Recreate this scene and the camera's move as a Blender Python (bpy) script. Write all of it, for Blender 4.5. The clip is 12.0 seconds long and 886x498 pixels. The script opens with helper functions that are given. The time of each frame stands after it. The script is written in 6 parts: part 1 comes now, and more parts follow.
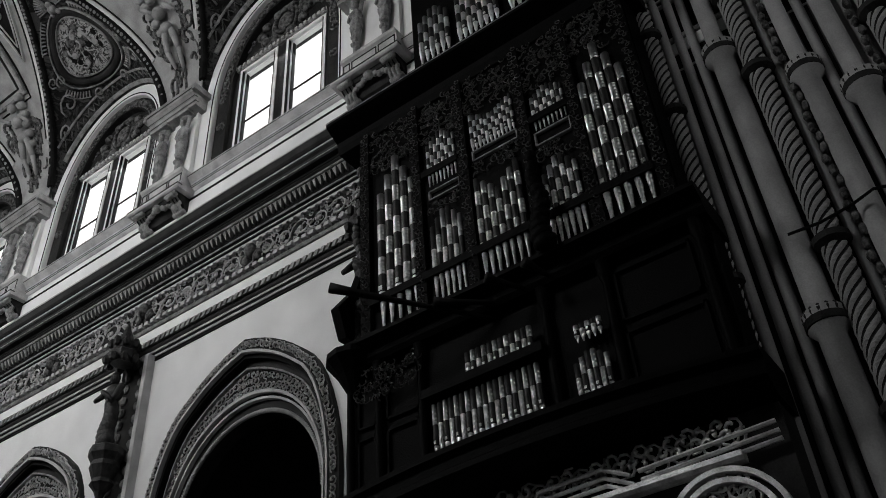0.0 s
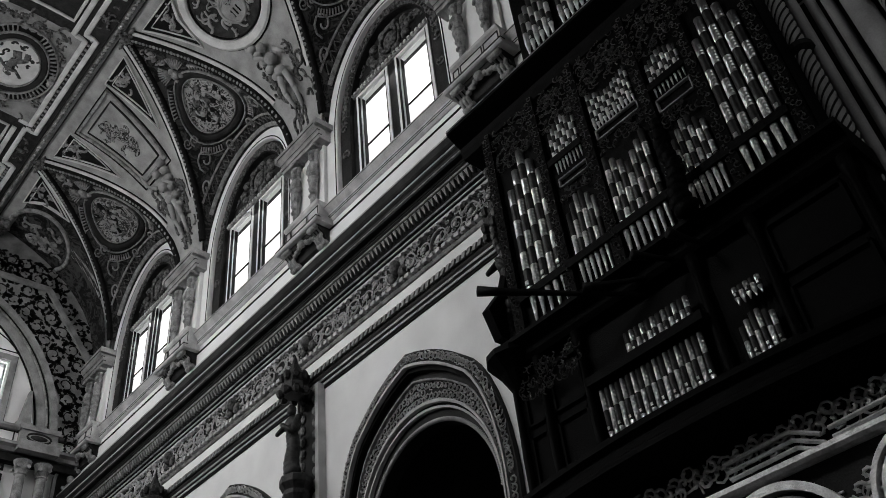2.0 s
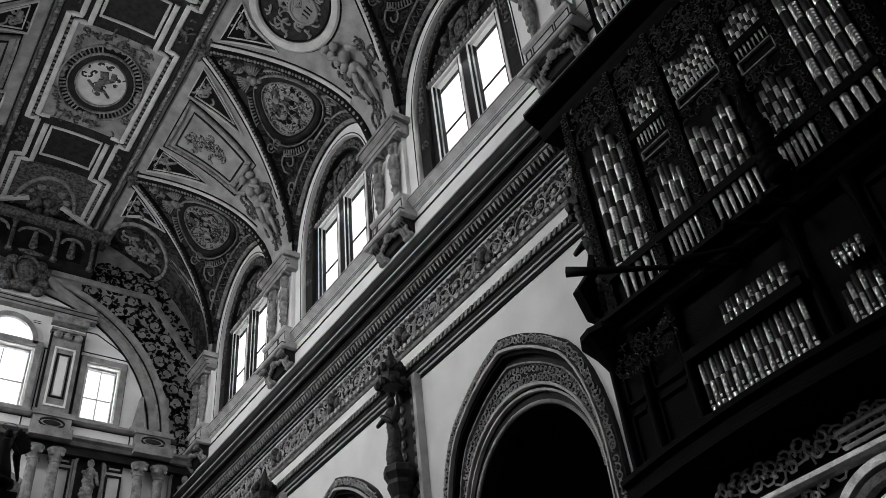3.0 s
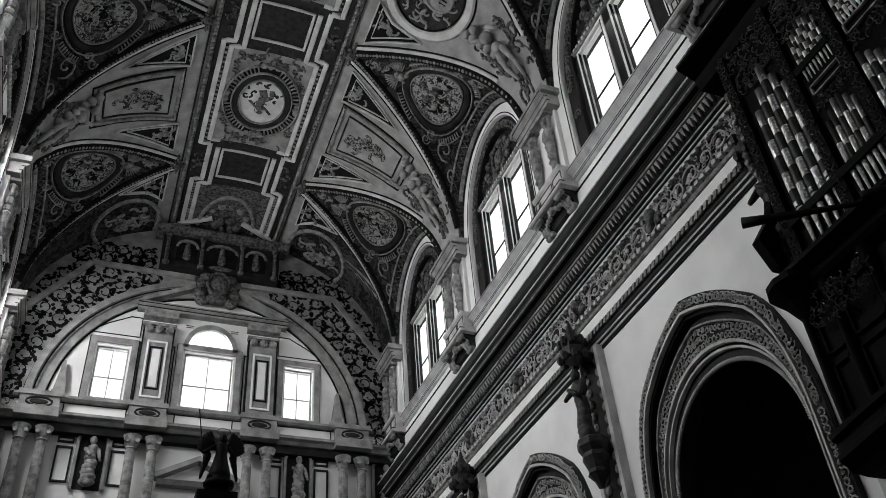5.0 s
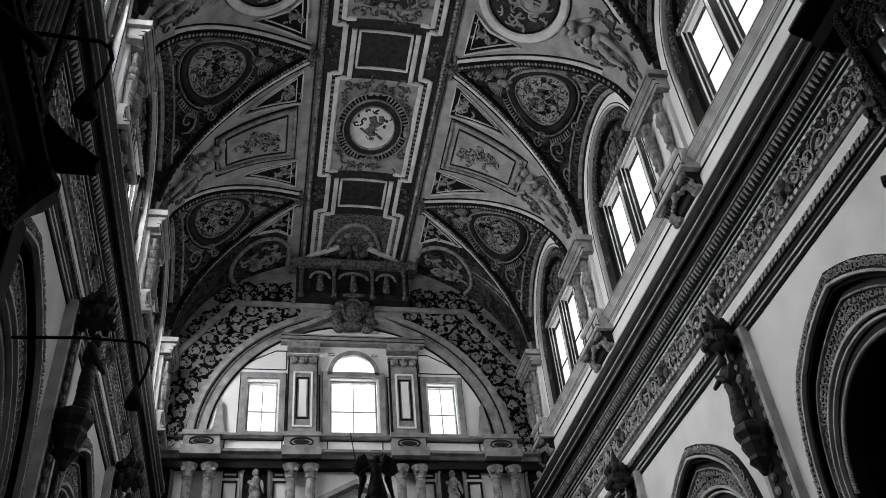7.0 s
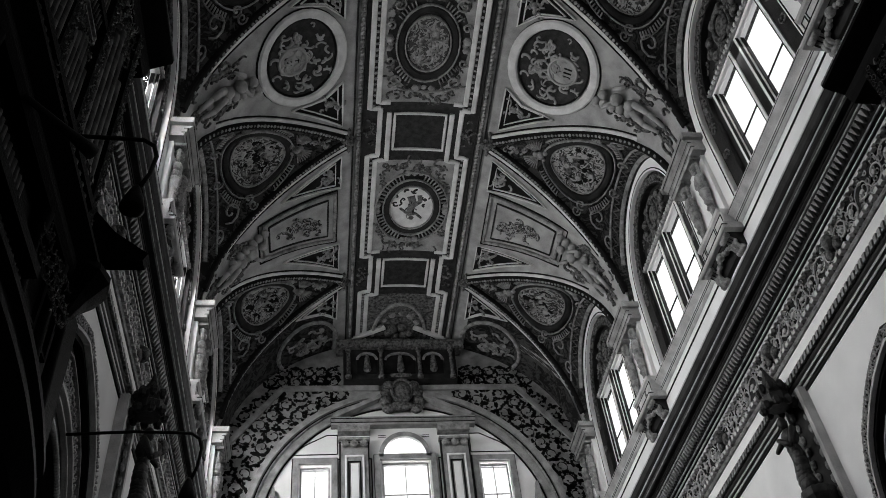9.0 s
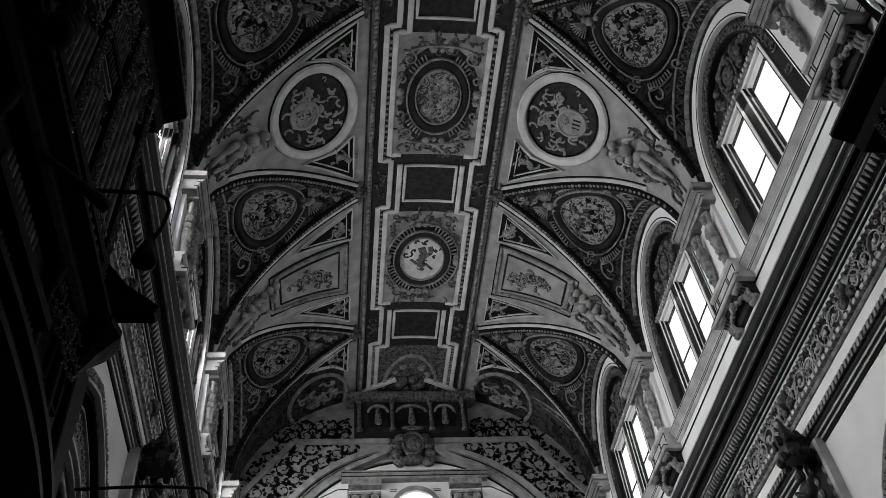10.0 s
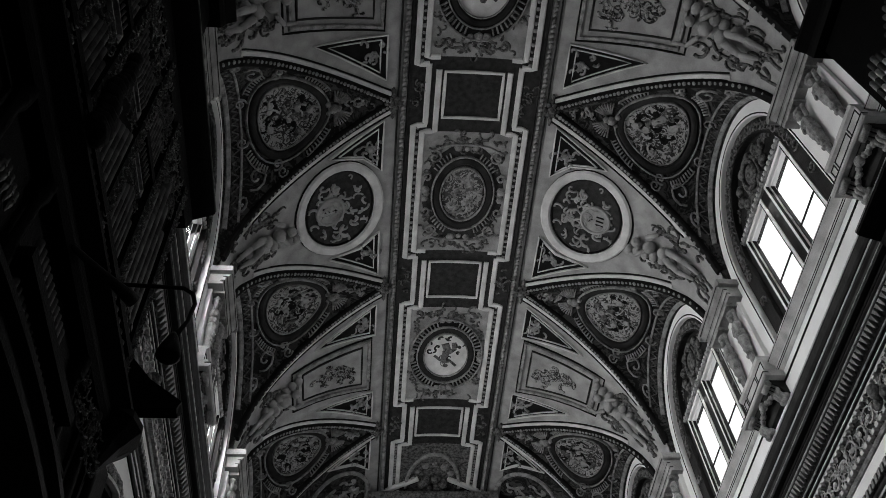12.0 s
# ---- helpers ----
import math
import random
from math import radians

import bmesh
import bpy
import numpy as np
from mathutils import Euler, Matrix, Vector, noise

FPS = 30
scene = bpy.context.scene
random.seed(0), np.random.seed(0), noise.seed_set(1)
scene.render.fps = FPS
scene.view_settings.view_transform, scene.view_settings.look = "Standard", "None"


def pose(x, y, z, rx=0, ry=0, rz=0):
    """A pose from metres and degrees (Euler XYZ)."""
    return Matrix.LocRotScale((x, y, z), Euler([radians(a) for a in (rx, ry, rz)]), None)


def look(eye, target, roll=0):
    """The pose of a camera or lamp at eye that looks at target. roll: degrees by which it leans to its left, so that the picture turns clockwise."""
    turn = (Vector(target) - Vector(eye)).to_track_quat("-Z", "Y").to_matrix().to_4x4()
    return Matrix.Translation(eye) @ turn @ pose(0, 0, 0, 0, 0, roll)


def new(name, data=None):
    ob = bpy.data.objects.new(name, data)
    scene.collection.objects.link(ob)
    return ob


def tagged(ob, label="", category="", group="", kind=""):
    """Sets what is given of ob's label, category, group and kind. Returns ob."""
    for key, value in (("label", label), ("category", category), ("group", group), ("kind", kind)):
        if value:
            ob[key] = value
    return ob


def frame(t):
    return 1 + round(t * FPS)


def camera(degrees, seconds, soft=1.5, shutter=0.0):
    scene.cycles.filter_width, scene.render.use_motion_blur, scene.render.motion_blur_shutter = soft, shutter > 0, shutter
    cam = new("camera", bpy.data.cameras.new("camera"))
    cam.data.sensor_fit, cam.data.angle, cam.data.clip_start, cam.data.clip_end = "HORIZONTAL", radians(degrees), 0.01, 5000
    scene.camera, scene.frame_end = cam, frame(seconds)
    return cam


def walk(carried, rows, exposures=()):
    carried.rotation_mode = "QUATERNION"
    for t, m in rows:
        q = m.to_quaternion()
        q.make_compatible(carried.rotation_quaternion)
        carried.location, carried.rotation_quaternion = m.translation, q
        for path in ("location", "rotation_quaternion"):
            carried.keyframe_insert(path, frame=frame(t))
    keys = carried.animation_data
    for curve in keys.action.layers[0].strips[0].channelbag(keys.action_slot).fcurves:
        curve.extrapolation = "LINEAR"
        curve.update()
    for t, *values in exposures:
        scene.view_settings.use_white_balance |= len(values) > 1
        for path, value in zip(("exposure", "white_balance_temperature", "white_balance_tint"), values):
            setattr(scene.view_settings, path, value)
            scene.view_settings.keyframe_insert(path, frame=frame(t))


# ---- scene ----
cam = camera(52.96, 12.0, 0.8)
EYE = (-3.178, 0.0, 1.6)
TURNS = [  # seconds, tilt, lean, heading
    (0.0, 128.64, 3.55, -54.00),
    (0.5, 129.20, 4.05, -50.89),
    (1.0, 129.76, 4.63, -47.50),
    (1.5, 129.86, 5.24, -44.08),
    (2.0, 129.51, 5.62, -40.70),
    (2.5, 129.30, 5.69, -37.22),
    (3.0, 129.28, 5.30, -33.78),
    (5.0, 128.91, 4.16, -20.87),
    (5.5, 129.23, 4.01, -17.51),
    (6.0, 129.42, 4.07, -14.43),
    (6.5, 129.53, 4.30, -11.97),
    (7.0, 130.22, 4.57, -10.09),
    (9.0, 135.45, 5.05, -5.85),
    (9.5, 137.25, 4.87, -5.42),
    (10.0, 138.80, 4.77, -5.13),
    (10.5, 140.23, 4.44, -5.01),
    (11.0, 141.77, 4.07, -4.90),
    (11.5, 143.47, 3.80, -4.65),
    (12.0, 145.02, 3.38, -4.41),
]
walk(cam, [(t, pose(*EYE, a, b, c)) for t, a, b, c in TURNS])

# ---- world and light ----
world = bpy.data.worlds.new("sky")
scene.world = world
world.use_nodes = True
wn, wl = world.node_tree.nodes, world.node_tree.links
wn.clear()
sky = wn.new("ShaderNodeTexSky")
sky.sky_type, sky.sun_disc = "NISHITA", False
sky.sun_elevation, sky.sun_rotation = radians(48), radians(250)
grey = wn.new("ShaderNodeRGBToBW")
bg = wn.new("ShaderNodeBackground")
bg.inputs["Strength"].default_value = 0.12
out = wn.new("ShaderNodeOutputWorld")
wl.new(sky.outputs[0], grey.inputs[0])
wl.new(grey.outputs[0], bg.inputs[0])
wl.new(bg.outputs[0], out.inputs[0])
scene.view_settings.exposure = 0.0

BAYS = [4.58, 11.40, 18.22, 25.04]      # bay centres along the nave
PIERS = [1.17, 7.99, 14.81, 21.63, 28.3]
WALL, END = 7.0, 29.08
SPRING, HALF, RISE = 20.4, 6.9, 5.4     # the vault's springing, half span and rise


def daylight(name, m, w, h, watts):
    """The sky's light in a window opening; also serves the added crossing lamp."""
    lamp = bpy.data.lights.new(name, "AREA")
    lamp.shape, lamp.size, lamp.size_y, lamp.energy = "RECTANGLE", w, h, watts
    ob = new(name, lamp)
    ob.matrix_world = m
    return ob


WATTS = 400
for yb in BAYS[1:]:
    for s, share in ((1, 0.35), (-1, 2.3)):  # the sky is brighter on the west side
        daylight("window_daylight", look((s * 7.8, yb, 19.8), (0, yb, 13.8)), 2.9, 2.5, WATTS * share)
daylight("window_daylight", look((0, END + 0.7, 19.5), (0, 10, 8.0)), 1.75, 3.3, WATTS * 0.5)
for s in (1, -1):
    daylight("window_daylight", look((s * 3.37, END + 0.7, 18.9), (s * 3.37, 10, 8.0)), 1.1, 2.2, WATTS * 0.2)
# Fill lamp added before the closing wall, in place of the crossing's light.
daylight("crossing_fill", look((0, -10.2, 17.0), (6.5, 1, 11.0)), 5.0, 4.0, 240)

# ---- materials ----
MATS = {}


def material(name, dark, light, rough=0.7, metal=0.0, scale=3.0, bump=0.3, grain=40.0, contrast=(0.35, 0.65), detail=6.0, gloss=0.4):
    """A grey surface that varies between two tones: broad stains and fine grain, with a relief."""
    if name in MATS:
        return MATS[name]
    m = bpy.data.materials.new(name)
    m.use_nodes = True
    n, l = m.node_tree.nodes, m.node_tree.links
    b = n["Principled BSDF"]
    b.inputs["Roughness"].default_value, b.inputs["Metallic"].default_value = rough, metal
    b.inputs["Specular IOR Level"].default_value = gloss
    co = n.new("ShaderNodeTexCoord")
    big = n.new("ShaderNodeTexNoise")
    big.inputs["Scale"].default_value, big.inputs["Detail"].default_value = scale, detail
    fine = n.new("ShaderNodeTexNoise")
    fine.inputs["Scale"].default_value, fine.inputs["Detail"].default_value = grain, 4.0
    mix = n.new("ShaderNodeMix")
    mix.data_type, mix.inputs[0].default_value = "FLOAT", 0.3
    ramp = n.new("ShaderNodeValToRGB")
    ramp.color_ramp.elements[0].position, ramp.color_ramp.elements[1].position = contrast
    ramp.color_ramp.elements[0].color = (dark, dark, dark, 1)
    ramp.color_ramp.elements[1].color = (light, light, light, 1)
    bp = n.new("ShaderNodeBump")
    bp.inputs["Strength"].default_value, bp.inputs["Distance"].default_value = bump, 0.02
    for t in (big, fine):
        l.new(co.outputs["Object"], t.inputs["Vector"])
    l.new(big.outputs["Fac"], mix.inputs[2])
    l.new(fine.outputs["Fac"], mix.inputs[3])
    l.new(mix.outputs[0], ramp.inputs[0])
    l.new(ramp.outputs[0], b.inputs["Base Color"])
    l.new(fine.outputs["Fac"], bp.inputs["Height"])
    l.new(bp.outputs[0], b.inputs["Normal"])
    MATS[name] = m
    return m


def painted(name, ground, figure, scale=1.6, thick=0.12, bump=0.5, rough=0.75):
    """Fresco and stucco grotesques: curling foliage in one tone over a ground in another, with low relief."""
    m = bpy.data.materials.new(name)
    m.use_nodes = True
    n, l = m.node_tree.nodes, m.node_tree.links
    b = n["Principled BSDF"]
    b.inputs["Roughness"].default_value = rough
    b.inputs["Specular IOR Level"].default_value = 0.15
    co = n.new("ShaderNodeTexCoord")
    warp = n.new("ShaderNodeTexNoise")
    warp.inputs["Scale"].default_value, warp.inputs["Detail"].default_value = scale, 1.0
    add = n.new("ShaderNodeVectorMath")
    add.operation = "MULTIPLY_ADD"
    add.inputs[1].default_value = (0.9, 0.9, 0.9)
    curl = n.new("ShaderNodeTexNoise")
    curl.inputs["Scale"].default_value, curl.inputs["Detail"].default_value = scale * 1.3, 3.0
    curl.inputs["Distortion"].default_value = 1.6
    leaf = n.new("ShaderNodeTexNoise")
    leaf.inputs["Scale"].default_value, leaf.inputs["Detail"].default_value = scale * 4.5, 2.0
    leaf.inputs["Distortion"].default_value = 1.2
    both = n.new("ShaderNodeMix")
    both.data_type, both.inputs[0].default_value = "FLOAT", 0.42
    ramp = n.new("ShaderNodeValToRGB")
    e = ramp.color_ramp.elements
    e[0].position, e[0].color = 0.5 - thick, (figure, figure, figure, 1)
    e[1].position, e[1].color = 0.5 + thick * 0.35, (ground, ground, ground, 1)
    mid = ramp.color_ramp.elements.new(0.5 - thick * 0.25)
    v = figure * 0.6
    mid.color = (v, v, v, 1)
    stain = n.new("ShaderNodeTexNoise")
    stain.inputs["Scale"].default_value = 0.7
    sr = n.new("ShaderNodeMapRange")
    sr.inputs[1].default_value, sr.inputs[2].default_value = 0.3, 0.7
    sr.inputs[3].default_value, sr.inputs[4].default_value = 0.75, 1.1
    mul = n.new("ShaderNodeVectorMath")
    mul.operation = "SCALE"
    bp = n.new("ShaderNodeBump")
    bp.inputs["Strength"].default_value, bp.inputs["Distance"].default_value = bump, 0.06
    l.new(co.outputs["Object"], warp.inputs["Vector"])
    l.new(warp.outputs["Color"], add.inputs[0])
    l.new(co.outputs["Object"], add.inputs[2])
    l.new(add.outputs[0], curl.inputs["Vector"])
    l.new(co.outputs["Object"], stain.inputs["Vector"])
    l.new(stain.outputs["Fac"], sr.inputs[0])
    l.new(add.outputs[0], leaf.inputs["Vector"])
    l.new(curl.outputs["Fac"], both.inputs[2])
    l.new(leaf.outputs["Fac"], both.inputs[3])
    l.new(both.outputs[0], ramp.inputs[0])
    l.new(ramp.outputs[0], mul.inputs[0])
    l.new(sr.outputs[0], mul.inputs["Scale"])
    l.new(mul.outputs[0], b.inputs["Base Color"])
    l.new(both.outputs[0], bp.inputs["Height"])
    l.new(bp.outputs[0], b.inputs["Normal"])
    MATS[name] = m
    return m


PLASTER = material("white_plaster", 0.66, 0.84, 0.75, scale=0.8, bump=0.15, contrast=(0.3, 0.6))
STONE = material("pale_stone", 0.32, 0.6, 0.75, scale=2.5, bump=0.4)
# Darker copy of the pale stone; the backlit end wall's shade is in it.
GREYSTONE = material("grey_shaded_stone", 0.15, 0.34, 0.75, scale=2.5, bump=0.4, gloss=0.2)
TRIM = material("dusty_moulding", 0.09, 0.36, 0.7, scale=5.0, bump=0.4, gloss=0.2)
# Gilt stucco brightened: light falling on the doorcase is put into its colour.
LIT_GILT = material("lit_gilt_stucco", 0.45, 0.9, 0.4, metal=0.5, scale=6.0, bump=0.5, gloss=0.5)
CARVED_DARK = material("aged_carving", 0.02, 0.17, 0.65, scale=9.0, bump=0.6, contrast=(0.4, 0.62), gloss=0.2)
# Near-black tones; shade in grooves, coves and gaps is put into them.
CORNICE = material("shade_dark_stone", 0.008, 0.03, 0.6, scale=2.0, bump=0.3, gloss=0.1)
INK = material("black_outline_shade", 0.006, 0.015, 0.8, scale=3.0, bump=0.1, gloss=0.05)
FRESCO = painted("fresco_dark", 0.06, 0.01, scale=1.7, thick=0.16)
BAND = material("vault_band", 0.2, 0.38, 0.7, scale=2.2, bump=0.2)
COFFER = material("vault_coffer", 0.008, 0.035, 0.6, scale=6.0, bump=0.6, gloss=0.15)
PAINTING = painted("ceiling_painting", 0.34, 0.03, scale=3.0, thick=0.05, bump=0.3)
STUCCO = painted("vault_stucco", 0.3, 0.06, scale=2.2, thick=0.05, bump=0.5)
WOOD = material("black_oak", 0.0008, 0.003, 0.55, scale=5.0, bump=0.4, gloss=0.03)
WOOD_CARVED = material("carved_oak", 0.012, 0.075, 0.3, scale=9.0, bump=0.6, gloss=0.5)
SAINT = material("polychrome_statue", 0.006, 0.04, 0.5, scale=7.0, bump=0.5, gloss=0.2)
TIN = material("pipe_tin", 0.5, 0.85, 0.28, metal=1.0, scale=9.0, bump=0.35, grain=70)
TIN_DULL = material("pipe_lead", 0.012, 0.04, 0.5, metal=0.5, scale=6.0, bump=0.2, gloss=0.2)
# Darker copy of the tin: the west organ's shade put into the colour.
TIN_SHADED = material("pipe_tin_shaded", 0.02, 0.07, 0.4, metal=0.6, scale=7.0, bump=0.2, gloss=0.3)
IRON = material("black_iron", 0.002, 0.006, 0.6, gloss=0.1)
BRONZE = material("dark_bronze", 0.0015, 0.005, 0.6, scale=8, gloss=0.03)
# diagonal embossing of the polished pipe bands
tn, tl = TIN.node_tree.nodes, TIN.node_tree.links
wave = tn.new("ShaderNodeTexWave")
wave.wave_type, wave.bands_direction = "BANDS", "DIAGONAL"
wave.inputs["Scale"].default_value, wave.inputs["Distortion"].default_value = 9.0, 0.6
tco, tb = tn.new("ShaderNodeTexCoord"), tn.new("ShaderNodeBump")
tb.inputs["Strength"].default_value, tb.inputs["Distance"].default_value = 0.5, 0.02
tl.new(tco.outputs["Object"], wave.inputs["Vector"])
tl.new(wave.outputs["Fac"], tb.inputs["Height"])
tl.new(tb.outputs[0], tn["Principled BSDF"].inputs["Normal"])
WHITE = material("vault_white", 0.44, 0.7, 0.7, scale=2.2, bump=0.2)
FLOOR = material("marble_floor", 0.08, 0.18, 0.4, scale=2.0)
# Near-black plaster: the aisles' lack of light is put into the colour.
SHADE = material("shade_plaster", 0.02, 0.04, 0.8, scale=1.0, gloss=0.1)
PIER = material("pier_limestone", 0.24, 0.4, 0.75, scale=1.5, bump=0.4)

glass = bpy.data.materials.new("window_glass")
glass.use_nodes = True
gn, gl = glass.node_tree.nodes, glass.node_tree.links
gn.clear()
g1, g2, g3, g4 = gn.new("ShaderNodeBsdfTransparent"), gn.new("ShaderNodeBsdfGlossy"), gn.new("ShaderNodeMixShader"), gn.new("ShaderNodeOutputMaterial")
g1.inputs[0].default_value, g2.inputs["Roughness"].default_value, g3.inputs[0].default_value = (0.93, 0.93, 0.93, 1), 0.1, 0.05
gl.new(g1.outputs[0], g3.inputs[1])
gl.new(g2.outputs[0], g3.inputs[2])
gl.new(g3.outputs[0], g4.inputs[0])

glow = bpy.data.materials.new("bright_sky")
glow.use_nodes = True
en, el = glow.node_tree.nodes, glow.node_tree.links
en.clear()
e1, e2 = en.new("ShaderNodeEmission"), en.new("ShaderNodeOutputMaterial")
e1.inputs["Color"].default_value, e1.inputs["Strength"].default_value = (1, 1, 1, 1), 1.4
el.new(e1.outputs[0], e2.inputs[0])


# ---- mesh helpers ----
def part(name, bm, mat, parent=None, label="", smooth=False):
    """Links a bmesh as one mesh object, under a thing where one is given."""
    bmesh.ops.recalc_face_normals(bm, faces=bm.faces)
    me = bpy.data.meshes.new(name)
    bm.to_mesh(me)
    bm.free()
    for mt in (mat if isinstance(mat, (list, tuple)) else [mat]):
        me.materials.append(mt)
    if smooth:
        for p in me.polygons:
            p.use_smooth = True
    ob = new(name, me)
    if parent:
        ob.parent = parent
    return tagged(ob, label)


def thing(name, label, category, group="", kind=""):
    return tagged(new(name), label, category, group, kind)


def box(bm, x0, x1, y0, y1, z0, z1, bevel=0.0):
    vs = [bm.verts.new((x, y, z)) for x in (x0, x1) for y in (y0, y1) for z in (z0, z1)]
    for f in ((0, 1, 3, 2), (4, 6, 7, 5), (0, 4, 5, 1), (2, 3, 7, 6), (0, 2, 6, 4), (1, 5, 7, 3)):
        bm.faces.new([vs[i] for i in f])
    return vs


def extrude(bm, profile, a, b, put, closed=True, caps=True):
    """A profile (p, q) drawn out from a to b; put(p, q, r) gives the place."""
    v0 = [bm.verts.new(put(p, q, a)) for p, q in profile]
    v1 = [bm.verts.new(put(p, q, b)) for p, q in profile]
    n = len(profile)
    for i in range(n if closed else n - 1):
        j = (i + 1) % n
        bm.faces.new((v0[i], v0[j], v1[j], v1[i]))
    if closed and caps:
        bm.faces.new(v0)
        bm.faces.new(v1[::-1])


def sweep(bm, frames, profile, closed=False):
    """Profile (p, q) carried along frames of (place, side, up)."""
    rings = [[bm.verts.new(o + s * p + u * q) for p, q in profile] for o, s, u in frames]
    n, k = len(rings), len(profile)
    for i in range(n if closed else n - 1):
        a, b = rings[i], rings[(i + 1) % n]
        for j in range(k):
            bm.faces.new((a[j], a[(j + 1) % k], b[(j + 1) % k], b[j]))
    if not closed:
        bm.faces.new(rings[0])
        bm.faces.new(rings[-1][::-1])


def tube(bm, pts, r, sides=6, closed=False):
    pts = [Vector(p) for p in pts]
    n = len(pts)
    frames = []
    for i, p in enumerate(pts):
        a, b = pts[(i - 1) % n if closed else max(i - 1, 0)], pts[(i + 1) % n if closed else min(i + 1, n - 1)]
        d = (b - a).normalized()
        ref = Vector((0, 0, 1)) if abs(d.z) < 0.9 else Vector((1, 0, 0))
        s = d.cross(ref).normalized()
        rr = r(i / max(1, n - 1)) if callable(r) else r
        frames.append((p, s * rr, s.cross(d).normalized() * rr))
    sweep(bm, frames, [(math.cos(2 * math.pi * k / sides), math.sin(2 * math.pi * k / sides)) for k in range(sides)], closed)


def lathe(bm, profile, cx, cy, cz=0.0, sides=16, turn=None):
    """Turned piece: profile (radius, height) about an upright axis."""
    rings = []
    for r, z in profile:
        rings.append([bm.verts.new((cx + r * math.cos(2 * math.pi * k / sides), cy + r * math.sin(2 * math.pi * k / sides), cz + z)) for k in range(sides)])
    for a, b in zip(rings, rings[1:]):
        for k in range(sides):
            bm.faces.new((a[k], a[(k + 1) % sides], b[(k + 1) % sides], b[k]))
    bm.faces.new(rings[0][::-1])
    bm.faces.new(rings[-1])


def blob(bm, o, r, seg=8, turn=None):
    """An ellipsoid with the radii r."""
    m = Matrix.Translation(o) @ (turn or Matrix.Identity(4)) @ Matrix.Diagonal((r[0], r[1], r[2], 1))
    bmesh.ops.create_uvsphere(bm, u_segments=seg, v_segments=max(4, seg - 2), radius=1, matrix=m)


def limb(bm, a, b, r0, r1):
    tube(bm, [Vector(a).lerp(Vector(b), k / 3) for k in range(4)], lambda t: r0 + (r1 - r0) * t, 7)
    blob(bm, a, (r0, r0, r0), 6)
    blob(bm, b, (r1, r1, r1), 6)


def arch_pts(w, zs, h, n=24, p=2.0):
    """Half width, springing, rise: points (u, z) from one foot over the top to the other."""
    o = []
    for i in range(n + 1):
        a = math.pi * i / n
        o.append((-w * math.cos(a), zs + h * math.sin(a) ** (2.0 / p)))
    return o


def arch_wall(bm, put, u0, u1, z0, z1, w, zs, h, d0, d1, p=2.0):
    """A slab between depths d0 and d1 with an arched opening from z0 up."""
    pts = arch_pts(w, zs, h, 24, p)
    for d in (d0, d1):
        for a, b in ((u0, -w), (w, u1)):
            bm.faces.new([bm.verts.new(put(u, z, d)) for u, z in ((a, z0), (b, z0), (b, z1), (a, z1))])
        for (ua, za), (ub, zb) in zip(pts, pts[1:]):
            bm.faces.new([bm.verts.new(put(u, z, d)) for u, z in ((ua, za), (ub, zb), (ub, z1), (ua, z1))])
    line = [(-w, z0)] + pts + [(w, z0)]
    for (ua, za), (ub, zb) in zip(line, line[1:]):
        bm.faces.new([bm.verts.new(put(u, z, d)) for u, z, d in ((ua, za, d0), (ub, zb, d0), (ub, zb, d1), (ua, za, d1))])


def arch_band(bm, put, outer, inner, d0, d1):
    """A raised band between two arch lines with the same number of points; its face at d0."""
    for (a, b), (c, d) in zip(zip(outer, inner), list(zip(outer, inner))[1:]):
        bm.faces.new([bm.verts.new(put(*q, d0)) for q in (a, c, d, b)])
        bm.faces.new([bm.verts.new(put(*q, e)) for q, e in ((a, d0), (c, d0), (c, d1), (a, d1))])
        bm.faces.new([bm.verts.new(put(*q, e)) for q, e in ((b, d0), (d, d0), (d, d1), (b, d1))])


def vault_point(x, y, drop=0.0):
    """On the vault's underside, drop metres below it along its normal."""
    x = max(-HALF, min(HALF, x))
    c = math.sqrt(max(0.0, 1 - (x / HALF) ** 2))
    nx, nz = x / HALF ** 2, c / RISE
    k = math.hypot(nx, nz)
    return Vector((x - nx / k * drop, y, SPRING + RISE * c - nz / k * drop))


def groin(v):
    """Plan of a lunette's groin: v from the boss (0) to the pier (1): distance from the axis, offset along the nave."""
    return 2.37 + 4.5 * v, 2.6 * v ** 1.05


def ribbon(bm, pts, width, thick, closed=False, sub=4, surf=None):
    """A raised band along plan points (x, y) on the vault, or on another surface surf(x, y) -> (place, inward normal)."""
    line = []
    n = len(pts)
    for i in range(n if closed else n - 1):
        a, b = pts[i], pts[(i + 1) % n]
        for k in range(sub):
            t = k / sub
            line.append((a[0] + (b[0] - a[0]) * t, a[1] + (b[1] - a[1]) * t))
    if not closed:
        line.append(pts[-1])
    both = [surf(*q) if surf else (vault_point(*q), (vault_point(*q, 1.0) - vault_point(*q)).normalized()) for q in line]
    P = [q[0] for q in both]
    m = len(P)
    frames = []
    for i in range(m):
        d = (P[(i + 1) % m if closed else min(i + 1, m - 1)] - P[(i - 1) % m if closed else max(i - 1, 0)]).normalized()
        frames.append((P[i], d.cross(both[i][1]).normalized(), both[i][1]))
    w, t = width / 2, thick
    sweep(bm, frames, [(-w, -0.03), (-w, t * 0.6), (-w * 0.65, t), (w * 0.65, t), (w, t * 0.6), (w, -0.03)], closed)


